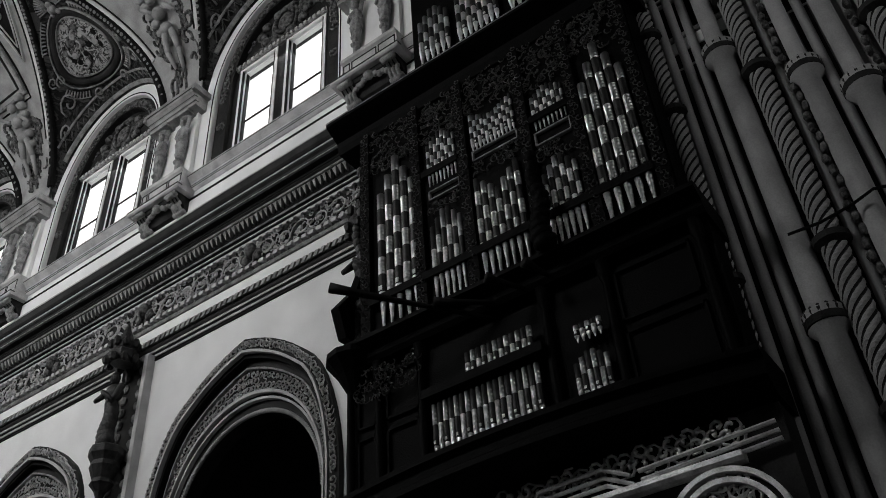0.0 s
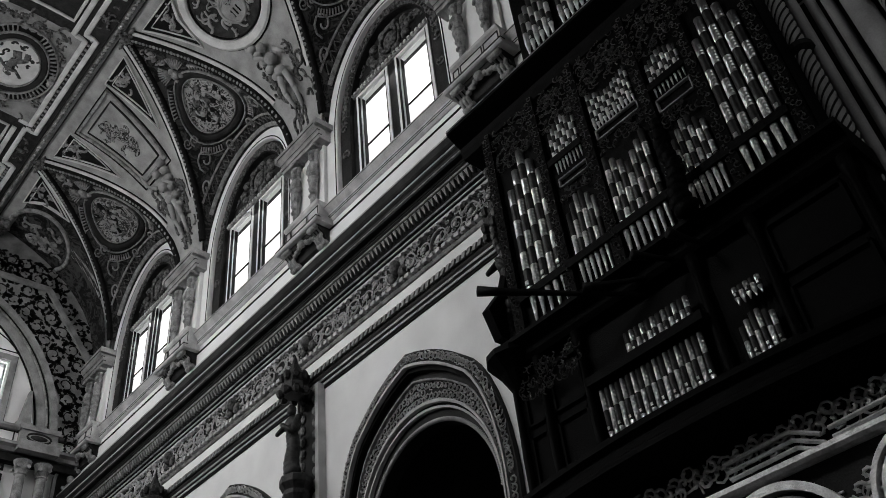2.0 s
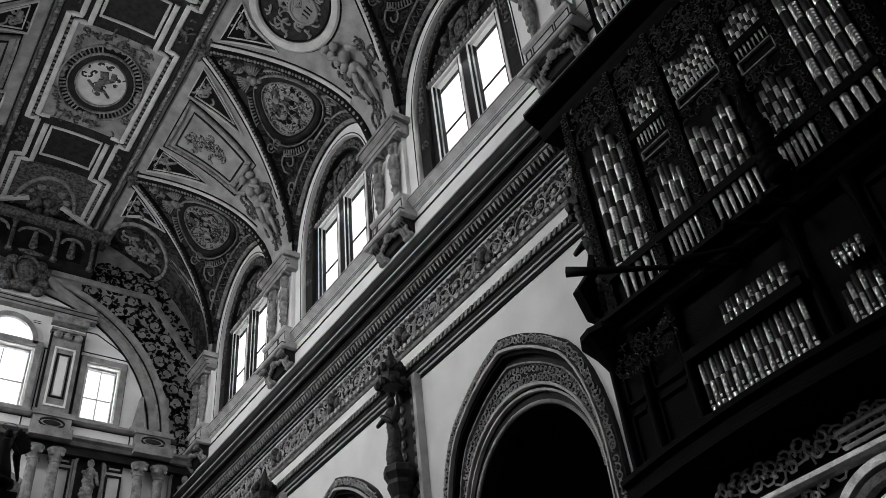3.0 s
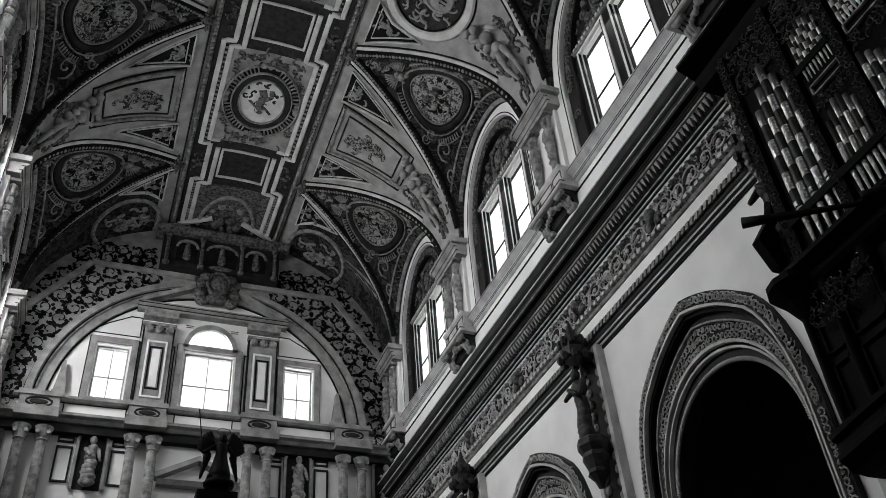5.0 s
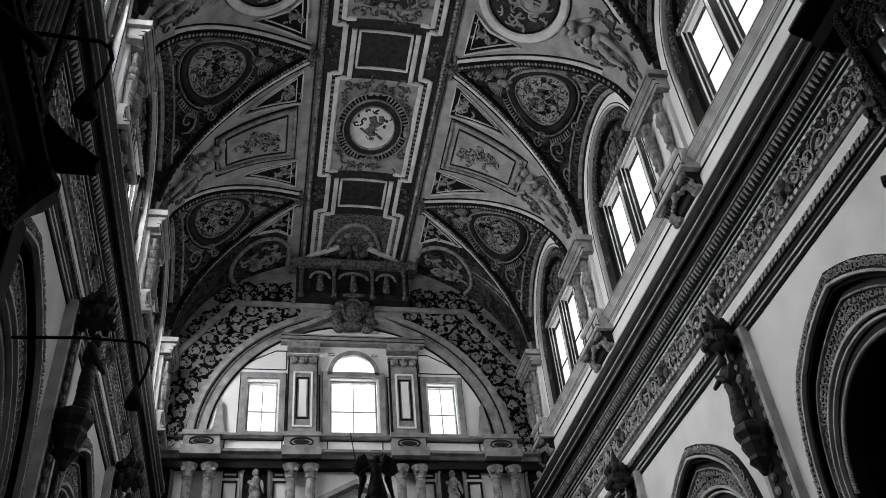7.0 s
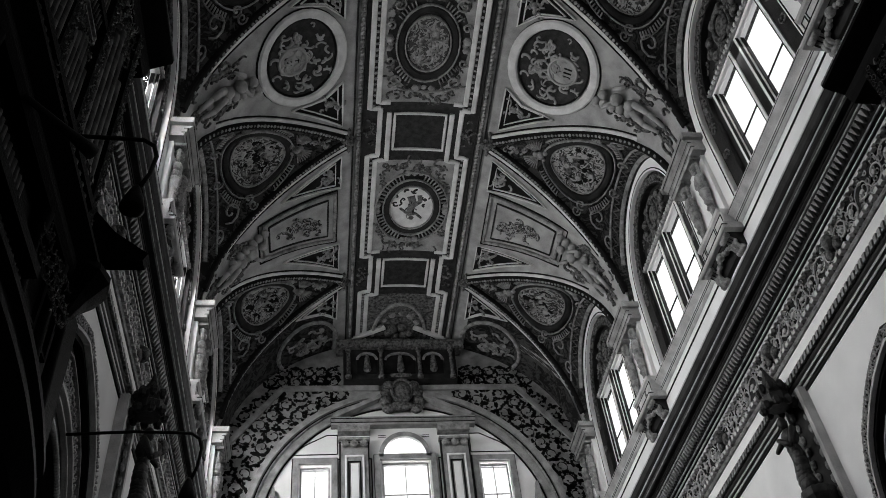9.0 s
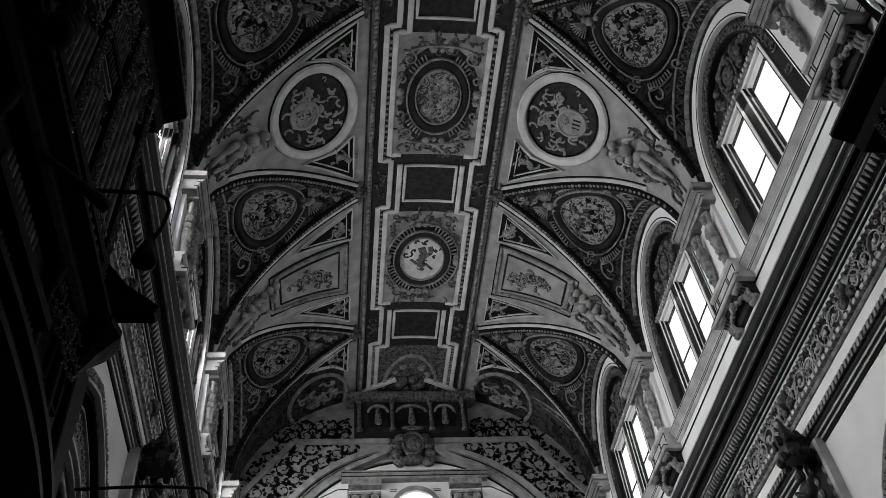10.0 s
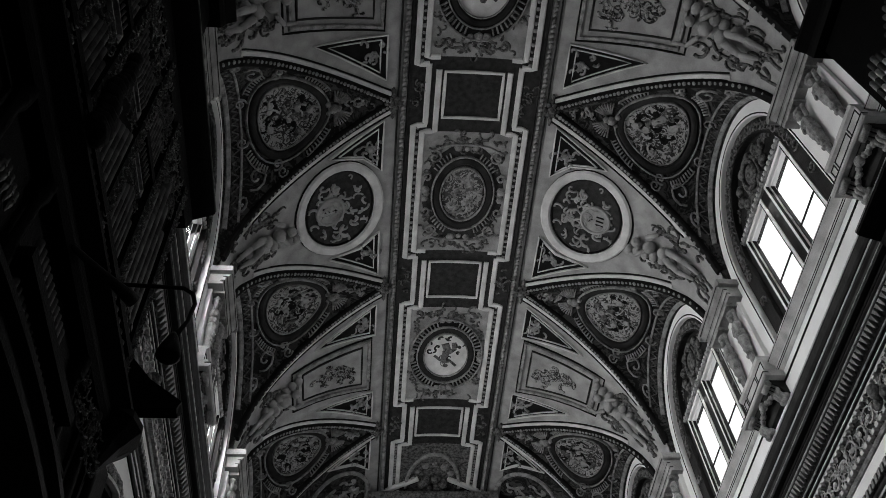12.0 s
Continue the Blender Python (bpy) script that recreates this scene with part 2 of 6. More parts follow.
def patch(bm, centre, rings, drop, surf=None):
    """A thin filled plate on the vault: rings of plan points from its edge inwards; ends in its centre."""
    at = (lambda q: surf(*q)[0] + surf(*q)[1] * drop) if surf else (lambda q: vault_point(*q, drop))
    rows = [[bm.verts.new(at(q)) for q in r] for r in rings]
    for a, b in zip(rows, rows[1:]):
        for i in range(len(a)):
            j = (i + 1) % len(a)
            bm.faces.new((a[i], a[j], b[j], b[i]))
    c = bm.verts.new(at(centre))
    last = rows[-1]
    for i in range(len(last)):
        bm.faces.new((last[i], last[(i + 1) % len(last)], c))


def filled(bm, pts, drop, sub=5, surf=None):
    """A plate within a plan outline."""
    line = []
    for a, b in zip(pts, pts[1:] + pts[:1]):
        line += [(a[0] + (b[0] - a[0]) * k / sub, a[1] + (b[1] - a[1]) * k / sub) for k in range(sub)]
    cx, cy = sum(p[0] for p in pts) / len(pts), sum(p[1] for p in pts) / len(pts)
    patch(bm, (cx, cy), [[(cx + (x - cx) * f, cy + (y - cy) * f) for x, y in line] for f in (1, 0.75, 0.5, 0.25)], drop, surf)


def ellipse(cx, cy, rx, ry, n=28):
    return [(cx + rx * math.cos(2 * math.pi * k / n), cy + ry * math.sin(2 * math.pi * k / n)) for k in range(n)]


def scribble(bm, c, rx, ry, n, surf=None, seed=0, width=0.06, size=0.3):
    """Curling strokes in low relief scattered over an oval field of the vault."""
    rng = random.Random(seed)
    for k in range(n):
        a, r = rng.random() * 6.28, rng.random() ** 0.6
        ox, oy = c[0] + rx * r * math.cos(a), c[1] + ry * r * math.sin(a)
        w, turn, L = rng.random() * 6.28, rng.choice((-1, 1)) * (0.35 + 0.5 * rng.random()), size * (0.6 + 0.8 * rng.random())
        pts, x, y = [], ox, oy
        for t in range(7):
            pts.append((x, y))
            st = L / 6 * (1.25 - t / 9)
            x, y = x + st * math.cos(w), y + st * math.sin(w)
            w += turn * (0.6 + t * 0.16)
        ribbon(bm, pts, width * (0.7 + 0.6 * rng.random()), 0.05 + 0.03 * rng.random(), False, 1, surf)


def curl(bm, c, eu, ez, r, seed, thick=0.03, turns=1.3, sides=4, out=Vector((0, 0, 0))):
    """A small acanthus curl: a spiral stem with three leaves, in the plane of eu and ez."""
    rng = random.Random(seed)
    w, d = rng.random() * 6.28, rng.choice((-1, 1))
    pts = []
    for t in range(10):
        a, q = w + d * t / 9 * turns * 6.28, r * (1 - 0.8 * t / 9)
        pts.append(c + eu * (q * math.cos(a)) + ez * (q * math.sin(a)) + out * (t / 9))
    tube(bm, pts, lambda t: thick * (0.7 + 0.6 * t), sides)


def scroll(bm, put, u, z, r, seed, depth, leaf=True):
    """A flat painted acanthus scroll, one centimetre proud of the wall."""
    rng = random.Random(seed)
    w, d = rng.random() * 6.28, rng.choice((-1, 1))

    def strip(pts, ws):
        rows = []
        for i, (x, y) in enumerate(pts):
            x0, y0 = pts[max(i - 1, 0)]
            x1, y1 = pts[min(i + 1, len(pts) - 1)]
            L = math.hypot(x1 - x0, y1 - y0) or 1
            nx, ny = -(y1 - y0) / L * ws[i], (x1 - x0) / L * ws[i]
            rows.append((bm.verts.new(put(x - nx, y - ny, depth)), bm.verts.new(put(x + nx, y + ny, depth))))
        for a, b in zip(rows, rows[1:]):
            bm.faces.new((a[0], a[1], b[1], b[0]))
    n = 16
    pts = [(u + r * (1 - 0.75 * t / n) * math.cos(w + d * t * 0.5), z + r * (1 - 0.75 * t / n) * math.sin(w + d * t * 0.5)) for t in range(n + 1)]
    strip(pts, [r * (0.07 + 0.04 * math.sin(t * 1.7)) for t in range(n)] + [r * 0.18])
    for k in range(11):
        a = w + k * 0.8 + rng.random() * 0.6
        b = a + d * (0.2 + rng.random() * 1.3)
        x, y = u + r * (0.5 + 0.45 * rng.random()) * math.cos(a), z + r * (0.5 + 0.45 * rng.random()) * math.sin(a)
        L = r * (0.35 + 0.55 * rng.random())
        lp = [(x + L * t / 5 * math.cos(b + 0.12 * t * d), y + L * t / 5 * math.sin(b + 0.12 * t * d)) for t in range(6)]
        strip(lp, [r * q for q in (0.08, 0.24, 0.15, 0.22, 0.12, 0.03)])


# ---- floor and shell ----
bm = bmesh.new()
box(bm, -11, 11, -11, END + 1, -0.3, 0)
tagged(part("floor", bm, FLOOR), "worn grey marble nave floor", "floor", kind="structure")
# Unseen wall added where the crossing opens, to close the room.
bm = bmesh.new()
box(bm, -11, 11, -11, -10.6, 0, 30)
tagged(part("wall_back", bm, STONE), "unseen plain wall added to close the nave", "wall", kind="structure")
# Aisles closed off behind the arches, their shade carried by the wall colour.
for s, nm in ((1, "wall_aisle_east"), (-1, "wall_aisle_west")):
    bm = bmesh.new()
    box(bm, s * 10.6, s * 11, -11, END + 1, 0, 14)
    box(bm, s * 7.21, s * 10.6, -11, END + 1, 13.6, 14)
    tagged(part(nm, bm, SHADE), "aisle walls behind the arches, shade put into their colour", "wall", kind="structure")


# ---- nave walls: arcade, entablature, clerestory ----
def nave_side(s, side):
    put = lambda u, z, d: (s * d, u, z)
    wall = thing("wall_" + side, "white plastered nave wall with carved arches", "wall", kind="structure")
    for yb in BAYS:
        bay = lambda u, z, d, yb=yb: (s * d, yb + u, z)
        bm = bmesh.new()
        arch_wall(bm, bay, -3.41, 3.41, 0, 12.4, 2.4, 7.9, 3.34, WALL, WALL + 0.06, 2.0)
        part("arcade_wall", bm, PLASTER, wall)
        arch_orders(bay, wall)
    bm = bmesh.new()
    box(bm, s * WALL, s * (WALL + 0.8), -11, BAYS[0] - 3.41, 0, 12.4)
    part("arcade_wall", bm, PLASTER, wall)

    ent = thing("entablature_" + side, "carved entablature with dark projecting cornice", "cornice", kind="structure")
    y0, y1 = -11, END
    # Dark soffit, shadow and gap runs have their shade put into the colour.
    runs = [
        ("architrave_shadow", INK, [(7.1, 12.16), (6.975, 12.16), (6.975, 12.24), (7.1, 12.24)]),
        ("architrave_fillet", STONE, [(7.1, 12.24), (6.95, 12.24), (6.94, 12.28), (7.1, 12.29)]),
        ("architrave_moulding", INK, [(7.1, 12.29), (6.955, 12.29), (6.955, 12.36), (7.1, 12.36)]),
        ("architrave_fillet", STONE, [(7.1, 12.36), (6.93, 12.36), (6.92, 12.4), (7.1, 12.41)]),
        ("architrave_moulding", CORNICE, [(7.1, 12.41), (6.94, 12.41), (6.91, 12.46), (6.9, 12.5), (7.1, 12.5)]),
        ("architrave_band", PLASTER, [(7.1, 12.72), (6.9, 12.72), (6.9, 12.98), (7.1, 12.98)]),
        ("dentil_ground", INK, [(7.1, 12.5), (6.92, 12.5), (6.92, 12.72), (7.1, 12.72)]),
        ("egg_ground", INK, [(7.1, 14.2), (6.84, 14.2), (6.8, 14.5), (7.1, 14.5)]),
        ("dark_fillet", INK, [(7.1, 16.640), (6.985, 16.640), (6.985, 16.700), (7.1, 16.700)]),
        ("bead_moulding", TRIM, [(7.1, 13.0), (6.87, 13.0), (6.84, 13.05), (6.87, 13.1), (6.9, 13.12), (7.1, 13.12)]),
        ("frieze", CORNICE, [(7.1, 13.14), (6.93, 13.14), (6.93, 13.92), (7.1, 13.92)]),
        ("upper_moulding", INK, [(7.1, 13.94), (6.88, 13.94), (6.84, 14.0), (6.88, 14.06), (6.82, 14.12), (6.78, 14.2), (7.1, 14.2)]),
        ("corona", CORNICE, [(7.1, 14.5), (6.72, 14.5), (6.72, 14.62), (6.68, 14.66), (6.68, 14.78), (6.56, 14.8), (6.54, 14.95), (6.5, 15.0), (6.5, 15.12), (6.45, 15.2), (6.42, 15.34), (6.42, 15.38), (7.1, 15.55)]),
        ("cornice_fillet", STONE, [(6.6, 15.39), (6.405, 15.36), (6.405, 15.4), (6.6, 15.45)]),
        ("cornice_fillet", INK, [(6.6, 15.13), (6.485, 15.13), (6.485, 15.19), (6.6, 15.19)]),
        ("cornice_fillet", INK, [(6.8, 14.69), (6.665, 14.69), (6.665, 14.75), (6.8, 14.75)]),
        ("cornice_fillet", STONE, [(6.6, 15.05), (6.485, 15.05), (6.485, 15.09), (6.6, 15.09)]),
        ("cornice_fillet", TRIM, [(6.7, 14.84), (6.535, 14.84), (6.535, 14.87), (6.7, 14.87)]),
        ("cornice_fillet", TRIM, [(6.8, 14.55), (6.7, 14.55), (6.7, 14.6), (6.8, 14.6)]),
        ("upper_fillet", STONE, [(7.0, 13.93), (6.87, 13.93), (6.86, 13.96), (7.0, 13.97)]),
        ("upper_fillet", STONE, [(7.0, 14.03), (6.835, 14.03), (6.83, 14.06), (7.0, 14.07)]),
        ("upper_fillet", TRIM, [(7.0, 14.13), (6.79, 14.13), (6.78, 14.16), (7.0, 14.17)]),
        ("parapet_roll", STONE, [(7.1, 15.98), (6.97, 15.98), (6.95, 16.02), (6.97, 16.06), (7.1, 16.06)]),
        ("sill_line", INK, [(7.0, 16.975), (6.922, 16.975), (6.922, 17.000), (7.0, 17.000)]),
        ("sill_line", CORNICE, [(7.0, 17.110), (6.962, 17.110), (6.962, 17.135), (7.0, 17.135)]),
        ("sill_line", CORNICE, [(7.0, 17.355), (6.832, 17.355), (6.832, 17.375), (7.0, 17.375)]),
        ("parapet", PLASTER, [(7.6, 15.4), (7.0, 15.4), (7.0, 16.88), (7.6, 16.88)]),
        ("sill_moulding", STONE, [(7.4, 16.880), (6.98, 16.880), (6.93, 16.940), (6.93, 17.020), (6.97, 17.050), (6.97, 17.200), (6.9, 17.280), (6.84, 17.340), (6.84, 17.420), (6.95, 17.500), (7.4, 17.550)]),
    ]
    for nm, mt, prof in runs:
        bm = bmesh.new()
        extrude(bm, prof, y0, y1, lambda p, q, r: (s * p, r, q))
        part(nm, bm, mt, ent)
    # dentils under the architrave band, beads, and the egg row under the corona
    bm = bmesh.new()
    for i in range(int((y1 - 5.0) / 0.16)):
        y = 5.0 + i * 0.16
        vs = box(bm, s * 6.86, s * 7.0, y, y + 0.1, 12.56, 12.7)
        for v in vs:
            if v.co.z < 12.6:
                v.co.y += 0.06
    tagged(part("dentil_row", bm, TRIM, ent), kind="stuff")
    bm = bmesh.new()
    for i in range(int((y1 - 5.0) / 0.14)):
        y = 5.0 + i * 0.14
        vs = box(bm, s * 6.68, s * 7.0, y, y + 0.1, 14.3, 14.46)
        for v in vs:
            if v.co.z < 14.35:
                v.co.x += s * 0.08
                v.co.y = y + 0.05 + (v.co.y - y - 0.05) * 0.25
    tagged(part("egg_row", bm, TRIM, ent), kind="stuff")
    bm = bmesh.new()
    for i in range(int((y1 - 2) / 0.2)):
        y = 2 + i * 0.2
        box(bm, s * 6.81, s * 6.95, y, y + 0.12, 13.15, 13.24)
        box(bm, s * 6.83, s * 6.95, y, y + 0.1, 13.84, 13.91)
    tagged(part("bead_row", bm, STONE, ent), kind="stuff")
    # running scrolls of the frieze
    bm = bmesh.new()
    k = 0
    y = 5.5
    ey, ez, out = Vector((0, 1, 0)), Vector((0, 0, 1)), Vector((-s * 0.05, 0, 0))
    while y < END - 0.3:
        up = 1 if k % 2 else -1
        c = Vector((s * 6.915, y, 13.53))
        pts = []
        for i in range(14):
            a = i / 13 * 2.2 * math.pi
            r = 0.27 * (1 - 0.75 * i / 13)
            pts.append(c + Vector((-s * 0.04, r * math.cos(a) * 1.1, up * r * math.sin(a))))
        tube(bm, pts, lambda t: 0.014 + 0.014 * t, 5)
        blob(bm, c + Vector((-s * 0.05, 0, 0)), (0.04, 0.06, 0.06), 6)
        rng = random.Random(k)
        for q in range(20):
            o = c + Vector((0, 0.28 * (2 * rng.random() - 1), 0.33 * (2 * rng.random() - 1)))
            curl(bm, o, ey, ez, 0.05 + 0.05 * rng.random(), k * 13 + q, 0.016, 1.0, 4, out)
        y += 0.5
        k += 1
    tagged(part("scroll_relief", bm, STONE, ent), kind="stuff")
    # small heads that divide the frieze
    for yp in (7.99, 11.4, 14.81, 18.22, 21.63, 25.04):
        bm = bmesh.new()
        blob(bm, (s * 6.82, yp, 13.6), (0.16, 0.14, 0.2), 8)
        blob(bm, (s * 6.86, yp - 0.16, 13.45), (0.08, 0.16, 0.16), 6)
        blob(bm, (s * 6.86, yp + 0.16, 13.45), (0.08, 0.16, 0.16), 6)
        part("frieze_boss", bm, CARVED_DARK, ent, smooth=True)

    clere = thing("clerestory_" + side, "white clerestory wall with arched window recesses", "wall", kind="structure")
    for yb in BAYS:
        bay = lambda u, z, d, yb=yb: (s * d, yb + u, z)
        bm = bmesh.new()
        arch_wall(bm, bay, -3.41, 3.41, 17.45, 24.2, 2.22, 19.9, 3.3, WALL, WALL + 0.35, 2.2)
        part("recess_wall", bm, PLASTER, clere)
        for w, h in ((2.3, 3.4),):
            bm = bmesh.new()
            o, i = arch_pts(w, 19.9, h, 24, 2.2), arch_pts(w - 0.035, 19.9, h - 0.035, 24, 2.2)
            arch_band(bm, bay, [(-w, 17.52)] + o + [(w, 17.52)], [(0.035 - w, 17.52)] + i + [(w - 0.035, 17.52)], WALL - 0.012, WALL + 0.01)
            part("arch_outline", bm, INK, clere)
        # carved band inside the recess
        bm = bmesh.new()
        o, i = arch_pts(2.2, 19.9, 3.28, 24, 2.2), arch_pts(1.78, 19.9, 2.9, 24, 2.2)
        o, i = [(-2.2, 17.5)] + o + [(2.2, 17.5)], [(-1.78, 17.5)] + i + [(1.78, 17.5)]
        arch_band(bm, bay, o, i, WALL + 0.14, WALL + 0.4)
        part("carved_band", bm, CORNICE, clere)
        bm = bmesh.new()
        for k in range(44):
            t = k / 43
            j = t * 26
            a = int(min(25, j))
            q = [o[a][c] * .5 + i[a][c] * .5 + (j - a) * (o[a + 1][c] * .5 + i[a + 1][c] * .5 - o[a][c] * .5 - i[a][c] * .5) for c in (0, 1)]
            curl(bm, Vector(bay(q[0], q[1], WALL + 0.12)), Vector((0, 1, 0)), Vector((0, 0, 1)), 0.17, k, 0.035, 1.2, 5)
        tagged(part("rosette_band", bm, CARVED_DARK, clere, smooth=True), kind="stuff")
        window(bay, clere)
    bm = bmesh.new()
    bm.faces.new([bm.verts.new((s * 8.5, y, z)) for y, z in ((-2, 17.0), (END + 1.8, 17.0), (END + 1.8, 23.5), (-2, 23.5))])
    tagged(part("sky_backdrop", bm, glow), "bright overcast sky outside the windows", "sky", kind="structure")


def pointed(w, h, n=28):
    """The outer arch: steep flanks that break into a low pointed head."""
    pts = []
    for i in range(n + 1):
        a = math.pi * i / n
        u, r = -math.cos(a), math.sin(a)
        head = 1 - 0.27 * abs(u) / 0.62 if abs(u) < 0.62 else 0.73 * (1 - ((abs(u) - 0.62) / 0.38) ** 2.2) ** 0.62
        pts.append((w * u, 7.9 + h * (0.42 * head + 0.58 * r)))
    return pts


def arch_orders(bay, wall):
    """The carved archivolts round an arcade opening."""
    # Cove, soffit and carved grounds: shade is put into near-black colours.
    orders = [
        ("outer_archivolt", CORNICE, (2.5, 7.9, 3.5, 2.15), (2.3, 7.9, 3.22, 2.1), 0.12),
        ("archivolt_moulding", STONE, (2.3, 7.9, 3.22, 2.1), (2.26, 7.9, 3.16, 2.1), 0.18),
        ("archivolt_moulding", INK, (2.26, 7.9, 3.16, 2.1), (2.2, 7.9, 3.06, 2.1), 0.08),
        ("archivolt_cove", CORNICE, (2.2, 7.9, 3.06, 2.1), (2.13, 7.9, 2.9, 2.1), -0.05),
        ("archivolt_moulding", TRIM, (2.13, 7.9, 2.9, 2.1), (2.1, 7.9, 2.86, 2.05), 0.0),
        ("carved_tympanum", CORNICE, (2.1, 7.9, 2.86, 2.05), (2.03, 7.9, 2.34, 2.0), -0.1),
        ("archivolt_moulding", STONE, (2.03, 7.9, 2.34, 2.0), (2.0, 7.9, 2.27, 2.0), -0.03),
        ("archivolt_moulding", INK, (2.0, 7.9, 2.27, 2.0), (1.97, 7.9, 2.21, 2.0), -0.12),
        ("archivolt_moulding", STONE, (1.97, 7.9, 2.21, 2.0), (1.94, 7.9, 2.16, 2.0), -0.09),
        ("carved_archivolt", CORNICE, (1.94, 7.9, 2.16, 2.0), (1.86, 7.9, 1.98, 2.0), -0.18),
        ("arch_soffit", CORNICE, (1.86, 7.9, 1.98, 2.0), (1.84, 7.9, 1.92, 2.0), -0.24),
    ]
    for nm, mt, o, i, out in orders:
        bm = bmesh.new()
        a, b = (pointed(q[0], q[2]) if q[3] > 2.01 else arch_pts(q[0], q[1], q[2], 28) for q in (o, i))
        a, b = [(-o[0], 4.0)] + a + [(o[0], 4.0)], [(-i[0], 4.0)] + b + [(i[0], 4.0)]
        arch_band(bm, bay, a, b, WALL - out, WALL + 0.55)
        part(nm, bm, mt, wall)
    ez, eu, out = Vector((0, 0, 1)), Vector((0, 1, 0)), Vector(bay(0, 0, -0.05)) - Vector(bay(0, 0, 0))
    bm = bmesh.new()
    a, b = pointed(2.5, 3.5, 110), pointed(2.3, 3.22, 110)
    for k in range(111):
        c = Vector(bay((a[k][0] + b[k][0]) / 2, (a[k][1] + b[k][1]) / 2, WALL - 0.13))
        curl(bm, c, eu, ez, 0.085 + 0.02 * (k % 2), k, 0.017, 1.2, 4, out)
    for e in (-1, 1):
        for k in range(26):
            curl(bm, Vector(bay(e * 2.4, 4.2 + k * 0.14, WALL - 0.13)), eu, ez, 0.085, k + 100, 0.017, 1.2, 4, out)
    tagged(part("archivolt_curls", bm, STONE, wall), kind="stuff")
    bm = bmesh.new()
    a, b = pointed(2.1, 2.86, 56), arch_pts(2.03, 7.9, 2.34, 56)
    for k in range(57):
        span = math.hypot(a[k][0] - b[k][0], a[k][1] - b[k][1])
        m = max(1, int(span / 0.15))
        for j in range(m):
            f = (j + 0.5) / m
            c = Vector(bay(a[k][0] * (1 - f) + b[k][0] * f, a[k][1] * (1 - f) + b[k][1] * f, WALL + 0.09))
            curl(bm, c, eu, ez, 0.09, k * 7 + j, 0.017, 1.3, 4, out)
    tagged(part("tympanum_curls", bm, STONE, wall), kind="stuff")
    bm = bmesh.new()
    pts = arch_pts(1.86, 7.9, 1.95, 120, 2.0)
    for k, (u, z) in enumerate(pts):
        tilt = Matrix.Rotation(math.atan2(z - 7.9, u) + 0.6, 4, "X")
        blob(bm, bay(u, z, WALL + 0.2), (0.05, 0.065, 0.022), 6, tilt)
    tagged(part("rope_moulding", bm, STONE, wall, smooth=True), kind="stuff")


